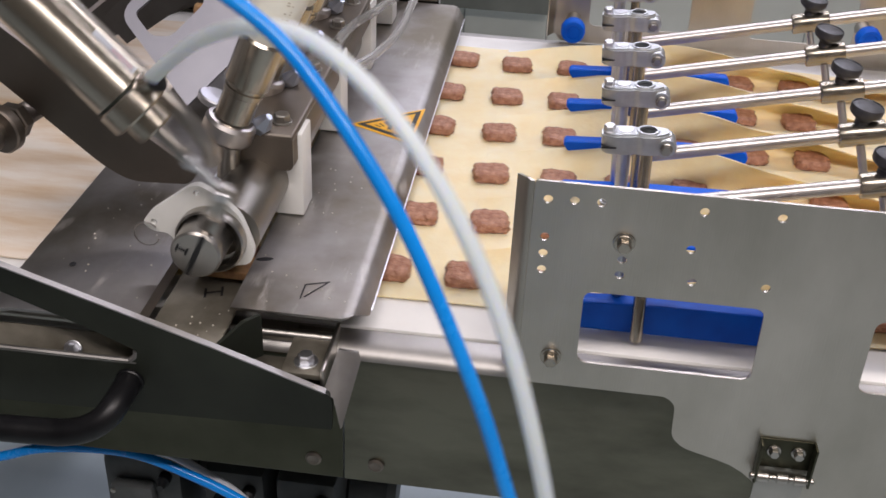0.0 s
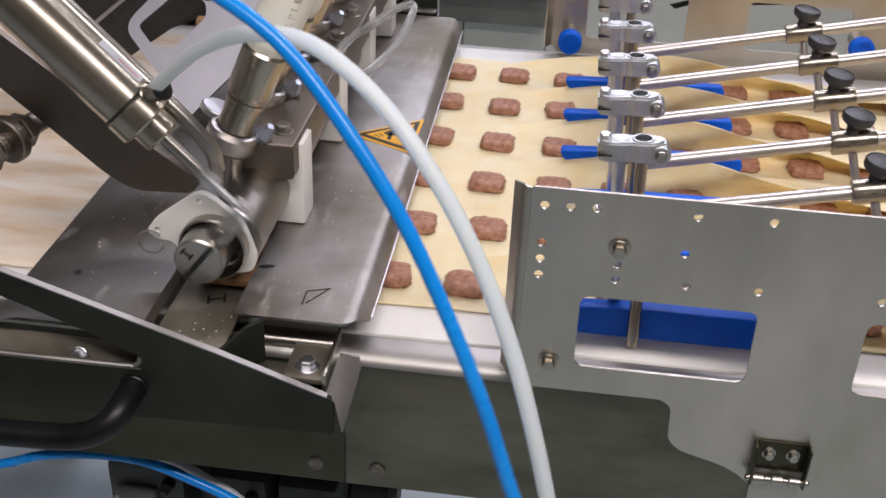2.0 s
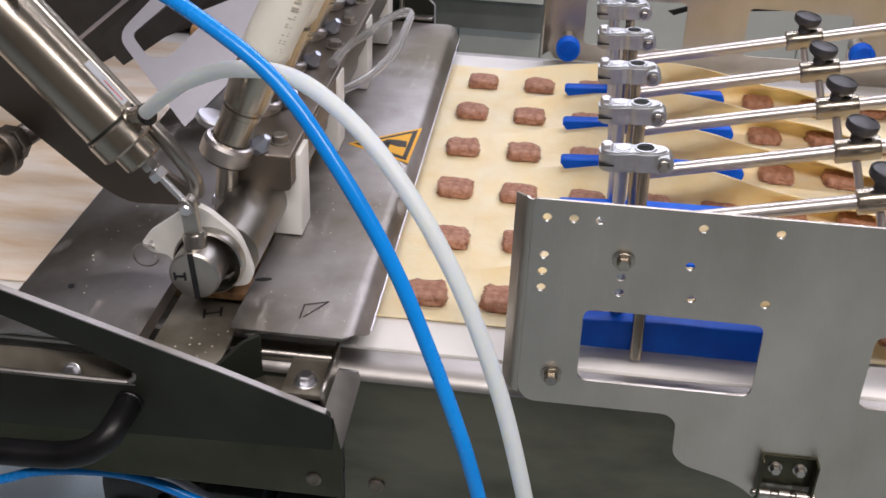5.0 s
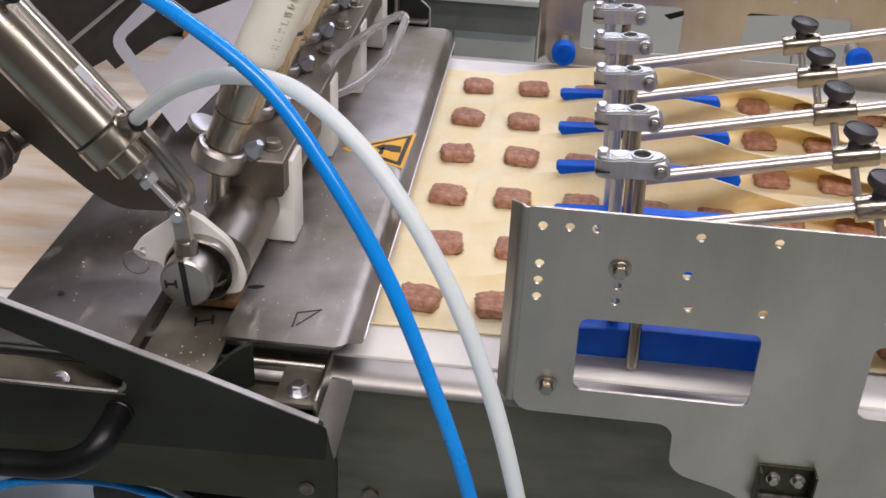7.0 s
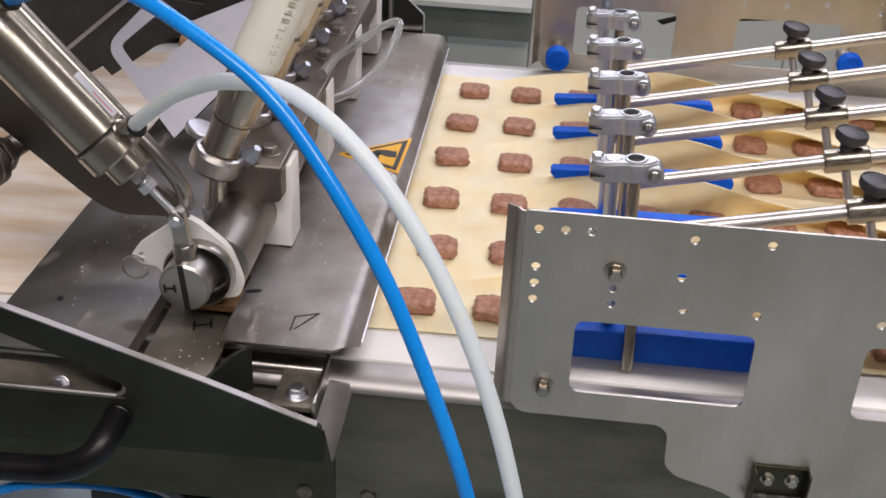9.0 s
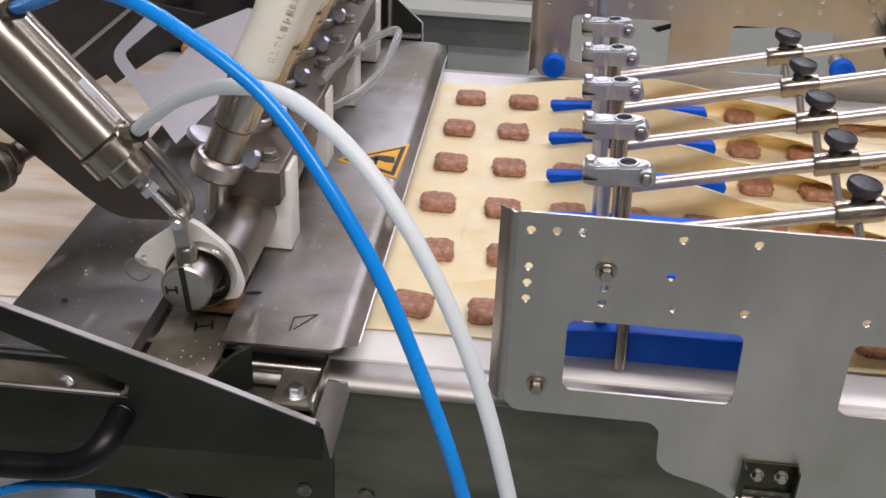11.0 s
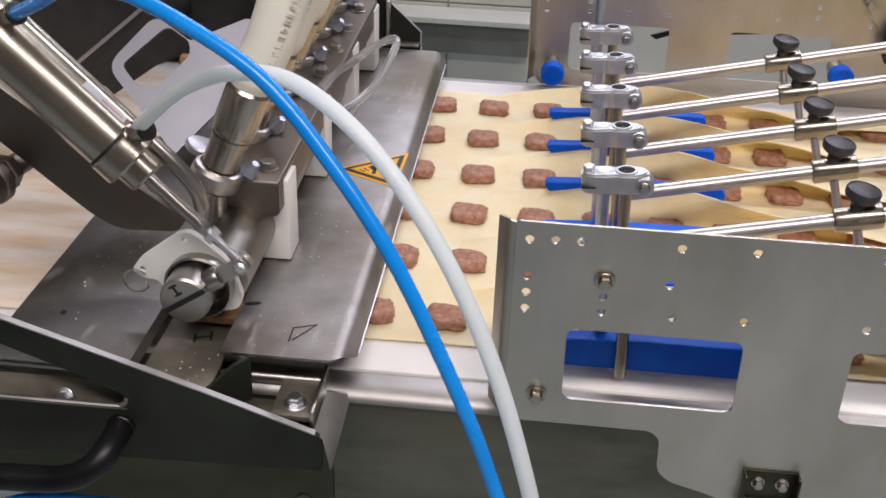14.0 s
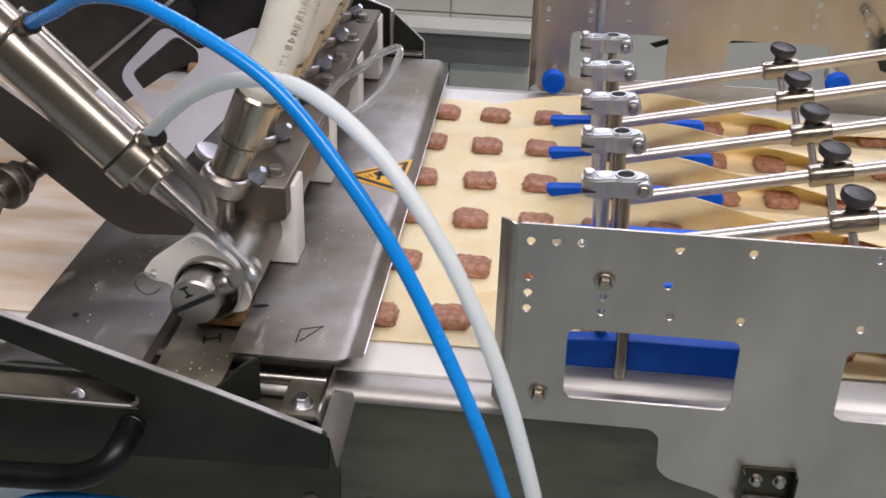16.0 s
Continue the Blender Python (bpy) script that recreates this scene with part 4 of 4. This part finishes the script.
fitting((0.2260, -0.004, 0.0165), (0.2345, -0.013, 0.0455))
fitting((0.0860, -0.004, 0.0135), (0.0948, -0.013, 0.0410))
prod = part("piston_rod", rod(N(), (-0.20, 0, 0), (-0.045, 0, 0), 0.0062), STEEL_BRIGHT, cyl, "polished piston rod with fork end")
part("lock_nut", lathe(N(), [(0.0070, -0.056), (0.0074, -0.055), (0.0074, -0.047), (0.0070, -0.046)], AX, 6), STEEL_BRIGHT, prod, "", 25)
part("hex_nut", lathe(N(), [(0.0082, -0.043), (0.0090, -0.042), (0.0090, -0.0355), (0.0082, -0.0345)], AX, 6), STEEL_ROD, prod, "bright hex nut", 25)
part("thin_rod", lathe(N(), [(0.0036, -0.046), (0.0036, -0.006)], AX, 16), STEEL_ROD, prod)
bm = N()
box(bm, -0.007, 0.007, -0.0085, -0.0050, -0.0065, 0.0065, 0.0015)
box(bm, -0.007, 0.007, 0.0050, 0.0085, -0.0065, 0.0065, 0.0015)
box(bm, -0.008, -0.005, -0.0085, 0.0085, -0.0055, 0.0055, 0.0012)
part("fork", bm, STEEL, prod)
part("fork_pin", rod(N(), (0, -0.0115, 0), (0, 0.0105, 0), 0.0052), STEEL_ROD, prod)

shaft = thing("valve_shaft", "slotted steel valve shaft with a lever arm", "shaft", at=(SX, 0.0, SZ))
bm = lathe(N(), [(0.0220, 0), (0.0240, 0.0018), (0.0240, 0.075), (0.0230, 0.077)], along((0, 0.012, 0), (0, 1, 0)), 40)
part("shaft_body", bm, STEEL, shaft)
# No slot is cut: a black bar stands for the shade inside it.
part("slot", box(N(), -0.0026, 0.0026, 0.0112, 0.0135, -0.0235, 0.0235), BLACK, shaft, "black bar standing for the shaded slot across the shaft end", 0)
bm = N()
box(bm, -0.0175, -0.0090, 0.0112, 0.0135, -0.0011, 0.0011)
box(bm, -0.0190, -0.0170, 0.0112, 0.0135, -0.0040, 0.0040)
box(bm, -0.0095, -0.0075, 0.0112, 0.0135, -0.0040, 0.0040)
part("ink_mark", bm, INK, shaft, "hand-drawn black marker sign", 0)
bm = N()
sheet(bm, rounded([(-0.0075, 0.010), (0.0075, 0.010), (0.0068, ARM + 0.008), (-0.0068, ARM + 0.008)], [0, 0, 0.006, 0.006]), [circle(0, ARM, 0.004, 12)], 0.026, 0.034)
part("lever_arm", bm, STEEL, shaft)
part("lever_boss", lathe(N(), [(0.0105, 0.0), (0.0105, 0.020), (0.0085, 0.023)], pose(0, 0.030, 0.014), 20), STEEL_BRIGHT, shaft)

hose_w = thing("white_air_hose", "milky white air hose arching from the cylinder to below", "air hose", at=(0, 0, 0))
HW = [(-0.351, 0.0197, 0.245), (-0.3170, -0.0145, 0.2790), (-0.2829, -0.0445, 0.3085), (-0.2377, -0.076, 0.3334), (-0.1844, -0.1044, 0.3409), (-0.133, -0.1311, 0.3165), (-0.0892, -0.1542, 0.2722), (-0.0533, -0.1733, 0.2164), (-0.0254, -0.1875, 0.1524), (-0.0045, -0.1964, 0.0827), (0.0121, -0.2005, 0.01), (0.0254, -0.2012, -0.0645), (0.036, -0.2, -0.14)]
part("tube", sweep(N(), [p - Vector(HW[0]) for p in spline(HW, 9)], 0.0063, 20), WHITE_HOSE, hose_w)
hose_b = thing("blue_air_hose", "bright blue air hose arching from the cylinder to below", "air hose", at=(0, 0, 0))
HB = [(-0.4444, 0.0195, 0.3487), (-0.4024, -0.0148, 0.3694), (-0.3583, -0.0475, 0.3913), (-0.3053, -0.078, 0.396), (-0.2492, -0.1053, 0.3797), (-0.1928, -0.1285, 0.3487), (-0.1469, -0.1485, 0.2971), (-0.1067, -0.165, 0.2364), (-0.0739, -0.179, 0.167), (-0.0456, -0.189, 0.0932), (-0.0229, -0.1954, 0.0157), (0.0015, -0.1987, -0.0625), (0.03, -0.2, -0.14)]
part("tube", sweep(N(), [p - Vector(HB[0]) for p in spline(HB, 9)], 0.0057, 20), BLUE_HOSE, hose_b)

# ---- meat ----
def meat_mesh(seed):
    bm = N()
    bmesh.ops.create_cube(bm, size=1.0)
    bmesh.ops.subdivide_edges(bm, edges=bm.edges, cuts=7, use_grid_fill=True)
    for v in bm.verts:
        p = v.co * 2
        q = Vector((p.x, p.y, p.z))
        l = (abs(q.x) ** 5 + abs(q.y) ** 5 + abs(q.z) ** 5) ** (1 / 5)
        q /= max(l, 1e-6)
        n = noise.noise((q.x * 2.2 + seed * 7, q.y * 2.2, q.z * 2)) * 0.11 + noise.noise((q.x * 5, q.y * 5 + seed * 5, q.z * 4)) * 0.12
        q *= 1 + n
        v.co = (q.x * 0.0215, q.y * 0.0185, max(-0.0035, q.z * 0.0085) + 0.0035)
    me = bpy.data.meshes.new("meat_portion")
    bm.to_mesh(me)
    bm.free()
    me.materials.append(MEAT)
    me.shade_smooth()
    return me


MEATS = [meat_mesh(s) for s in range(8)]
SPEED, STEP, XREF, XDROP = 0.1211, 0.0810, -0.0746, -0.325
SHIFT = [-0.006, 0.005, -0.0025, -0.0015, -0.001, 0.0065]
portions = []
rng = random.Random(5)
for j in range(-3, 30):
    for k in range(6):
        o = new("meat_portion", rng.choice(MEATS))
        tagged(o, "brown minced meat portion lying on the dough sheet", "meat portion", "meat portions")
        portions.append((o, XREF + STEP * j + SHIFT[k] + rng.uniform(-0.002, 0.002), LANE[k] + rng.uniform(-0.003, 0.003), rng.choice((0, 180)) + rng.uniform(-7, 7)))

# ---- sticker, ink marks, crumbs ----
st = thing("warning_sticker", "yellow and black triangular warning sticker on the tray", "sticker")
TRI = [(-0.2510, 0.4140), (-0.1655, 0.4780), (-0.1690, 0.3740)]


def flat(bm, pts, z0, z1):
    return sheet(bm, [(x, -y) for x, y in pts], (), z0, z1, pose(0, 0, 0, 90, 0, 0) @ Matrix.Diagonal((1, 1, 1, 1)))


def inset(pts, f):
    cx, cy = sum(p[0] for p in pts) / 3, sum(p[1] for p in pts) / 3
    return [(cx + (x - cx) * f, cy + (y - cy) * f) for x, y in pts]


def decal(pts, z0, z1):
    bm = N()
    lo = [bm.verts.new((x, y, z0)) for x, y in pts]
    hi = [bm.verts.new((x, y, z1)) for x, y in pts]
    bm.faces.new(lo)
    bm.faces.new(hi)
    for i in range(len(pts)):
        bm.faces.new((lo[i - 1], lo[i], hi[i], hi[i - 1]))
    return bm


part("backing", decal(TRI, ZT + 0.0001, ZT + 0.0006), YELLOW, st, "", 0)
part("border", decal(inset(TRI, 0.86), ZT + 0.0006, ZT + 0.0009), STICKER_BLACK, st, "", 0)
part("field", decal(inset(TRI, 0.66), ZT + 0.0009, ZT + 0.0012), YELLOW, st, "", 0)
HAND = [(-0.2105, 0.4248), (-0.2030, 0.4338), (-0.1918, 0.4346), (-0.1790, 0.4325), (-0.1773, 0.4155), (-0.1889, 0.4158), (-0.1969, 0.4201), (-0.2035, 0.4173)]
STICK = [(-0.2027, 0.4264), (-0.1990, 0.4250), (-0.1985, 0.4061), (-0.2037, 0.4070)]
for q in (HAND, STICK, [(-0.2150, 0.4215), (-0.2080, 0.4150), (-0.2085, 0.4135), (-0.2160, 0.4195)], [(-0.2200, 0.4170), (-0.2120, 0.4120), (-0.2125, 0.4105), (-0.2205, 0.4155)]):
    part("pictogram", decal(q, ZT + 0.0012, ZT + 0.0015), STICKER_BLACK, st, "", 0)


def motor(x0, x1, z):
    m = thing("drive_motor", "dark grey drive motor hanging under the conveyor", "motor", "drive motors")
    part("housing", box(N(), x0, x1, 0.10, 0.26, z - 0.16, z, 0.012), MOTOR_GREY, m)
    part("terminal_box", box(N(), x0 + 0.015, x1 - 0.03, 0.082, 0.10, z - 0.10, z - 0.03, 0.006), MOTOR_GREY, m)
    part("type_plate", box(N(), x0 + 0.025, x0 + 0.055, 0.0805, 0.0818, z - 0.085, z - 0.06), PALE_LABEL, m, "pale type plate", 0)
    part("flange", lathe(N(), [(0.03, 0), (0.034, 0.004), (0.034, 0.05), (0.026, 0.06)], along((x1, 0.18, z - 0.07), (x1 + 1, 0.18, z - 0.07)), 28), MOTOR_GREY, m)
    for i in range(5):
        part("cooling_fin", box(N(), x0 + 0.004, x1 - 0.004, 0.093, 0.101, z - 0.118 - 0.009 * i, z - 0.114 - 0.009 * i, 0.0008), MOTOR_GREY, m)
    part("cable_gland", lathe(N(), [(0.007, 0), (0.008, 0.002), (0.008, 0.012), (0.006, 0.014), (0.004, 0.022)], front(x1 - 0.018, 0.10, z - 0.022), 12), BLACK, m, "black cable gland")
    part("lid_screw", lathe(N(), [(0.0032, 0), (0.0032, 0.0014), (0.002, 0.002)], front(x0 + 0.020, 0.0822, z - 0.038), 12), STEEL_BRIGHT, m)
    part("mount", box(N(), x0 + 0.02, x1 - 0.01, 0.15, 0.22, z, -0.10, 0.003), MOTOR_GREY, m)


motor(-0.487, -0.390, -0.256)
motor(-0.366, -0.290, -0.262)
motor(-0.280, -0.205, -0.264)
low = thing("blue_air_hose", "blue air hose sagging under the conveyor side", "air hose")
part("tube", sweep(N(), spline([(-0.80, 0.05, -0.30), (-0.66, 0.05, -0.255), (-0.5781, 0.05, -0.2296), (-0.5357, 0.05, -0.2121), (-0.4888, 0.05, -0.2024), (-0.4433, 0.05, -0.1994), (-0.4055, 0.05, -0.2043), (-0.3622, 0.05, -0.2207), (-0.3065, 0.05, -0.249), (-0.24, 0.05, -0.30), (-0.2, 0.05, -0.40)], 6), 0.0055, 14), BLUE_HOSE, low)
low = thing("grey_cable", "grey cable running beside the blue hose", "cable")
part("tube", sweep(N(), spline([(-0.62, 0.066, -0.21), (-0.50, 0.066, -0.19), (-0.4289, 0.066, -0.2050), (-0.3841, 0.066, -0.2117), (-0.3472, 0.066, -0.2336), (-0.3163, 0.066, -0.2543), (-0.27, 0.07, -0.31)], 6), 0.005, 12), PALE_LABEL, low)


def ink_line(name, pts, z, parent, w=0.0016):
    for a, b in zip(pts, pts[1:]):
        d = (Vector(b) - Vector(a)).normalized()
        s = Vector((-d.y, d.x)) * w / 2
        e = d * w / 2
        q = [Vector(a) - s - e, Vector(b) - s + e, Vector(b) + s + e, Vector(a) + s - e]
        part(name, decal([tuple(v) for v in q], z, z + 0.0003), INK, parent, "", 0)


im = thing("ink_marks", "hand-drawn black marker signs on the steel tray", "marks")
ink_line("stroke", [(-0.2225, 0.0300), (-0.2229, 0.0531), (-0.2017, 0.0615), (-0.2190, 0.0330)], ZT + 0.0001, im)
part("smear", decal([(-0.2730 + 0.0085 * math.cos(a * 0.6), 0.0900 + 0.0034 * math.sin(a * 0.6) + 0.002 * math.cos(a * 0.6)) for a in range(10)], ZT + 0.0001, ZT + 0.0004), INK, im, "", 0)
part("smear", decal([(-0.4550 + 0.0032 * math.cos(a * 0.6), 0.0500 + 0.0036 * math.sin(a * 0.6)) for a in range(10)], ZT - 0.0029, ZT - 0.0022), INK, im, "", 0)
ink_line("stroke", [(-0.321, 0.0455), (-0.306, 0.0515)], 0.0271, im, 0.0024)
ink_line("stroke", [(-0.3225, 0.052), (-0.3195, 0.039)], 0.0271, im, 0.0024)
ink_line("stroke", [(-0.3075, 0.0580), (-0.3045, 0.045)], 0.0271, im, 0.0024)

cr = random.Random(11)
bm = N()
for i in range(70):
    u = cr.random()
    if u < 0.55:
        x, y, z = cr.uniform(-0.275, -0.18), cr.uniform(0.01, 0.30) ** 1.0, ZT
    elif u < 0.85:
        x, y, z = cr.uniform(-0.47, -0.37), cr.uniform(0.0, 0.30), ZT - 0.003
    else:
        x, y, z = cr.uniform(-0.35, -0.29), cr.uniform(-0.03, 0.03), 0.027
    r = cr.uniform(0.0003, 0.0008)
    box(bm, -r, r, -r * cr.uniform(0.6, 1.2), r, -0.0002, r, m=pose(x, y, z, 0, 0, cr.uniform(0, 90)))
tagged(part("crumbs", bm, CRUMB, None, smooth=0), "scattered pale flour crumbs on the steel trays", "crumbs", kind="stuff")

wall_tiles()


def angle(t):
    """The lever's angle from upright: thrown once in each beat."""
    beat = 0.6700
    s = (t - 0.545 + beat / 2) % beat - beat / 2
    knots = [(-0.34, -6), (-0.13, -4), (-0.112, 10), (-0.10, 12), (-0.08, 19), (-0.055, 46), (-0.04, 66), (-0.012, 80), (0.035, 66), (0.055, 56), (0.085, 52), (0.11, 46), (0.125, 24), (0.15, 4), (0.18, -6), (0.34, -6)]
    for (a, u), (b, v) in zip(knots, knots[1:]):
        if a <= s <= b:
            return u + (v - u) * (s - a) / (b - a)
    return -10.0


def motions():
    times = [i / 30 for i in range(0, 481)]
    g = radians(-6)
    tilt_rest = math.degrees(math.atan2(PIV.z - SZ - ARM * math.cos(g), SX + ARM * math.sin(g) - PIV.x))
    shaft_rows, cyl_rows, rod_rows, white_rows, blue_rows = [], [], [], [], []
    for t in times:
        g = radians(angle(t))
        pin = Vector((SX + ARM * math.sin(g), 0.030, SZ + ARM * math.cos(g)))
        d = pin - PIV
        tilt = math.degrees(math.atan2(-d.z, d.x))
        shaft_rows.append((t, pose(SX, 0, SZ, 0, math.degrees(g), 0)))
        cyl_rows.append((t, pose(*PIV, 0, tilt, 0)))
        rod_rows.append((t, pose(d.length, 0, 0)))
        out = (math.degrees(g) + 6) / 54
        sway = 1 - (0.6 * out + 0.4 * min(1.0, (angle(t - 0.06) + 6) / 54))
        sway = max(-0.25, sway)
        turn = pose(0, 0, 0, 0, tilt - tilt_rest, 0)
        white_rows.append((t, pose(*(PIV + turn @ (Vector(HW[0]) - PIV) + Vector((0.002, 0, -0.004)) * (sway - 1)), 0, 1.4 * (sway - 1), 0)))
        blue_rows.append((t, pose(*(PIV + turn @ (Vector(HB[0]) - PIV)), 0, 3.2 * (sway - 1), 0)))
    walk(shaft, shaft_rows)
    walk(cyl, cyl_rows)
    walk(prod, rod_rows)
    walk(hose_w, white_rows)
    walk(hose_b, blue_rows)
    for o, x16, y, rz in portions:
        drop = 16.0 - (x16 - XDROP) / SPEED
        rows = []
        if drop > 0:
            rows += [(0.0, pose(-0.303, y, 0.083, 0, 0, rz)), (drop - 0.1, pose(-0.303, y, 0.083, 0, 0, rz))] if drop > 0.2 else []
        beats = [drop + q for q in (0.0, 0.07, 0.14, 0.22, 0.32, 0.45, 0.65, 1.0)] + list(range(17))
        for t in sorted(beats):
            if max(0, drop) <= t <= 16 and (not rows or t > rows[-1][0] + 0.045):
                t = round(t * 30) / 30
                rows.append((t, pose(x16 - SPEED * (16 - t), y, 0.0045, 0, 0, rz)))
        if rows[0][0] > 0:
            rows.insert(0, (0.0, pose(x16 - SPEED * 16 if drop <= 0 else -0.303, y, 0.0045 if drop <= 0 else 0.083, 0, 0, rz)))
        if len(rows) < 2 or rows[-1][0] < 16:
            rows.append((16.0, pose(x16 if drop < 16 else -0.303, y, 0.0045 if drop < 16 else 0.083, 0, 0, rz)))
        walk(o, rows)


motions()
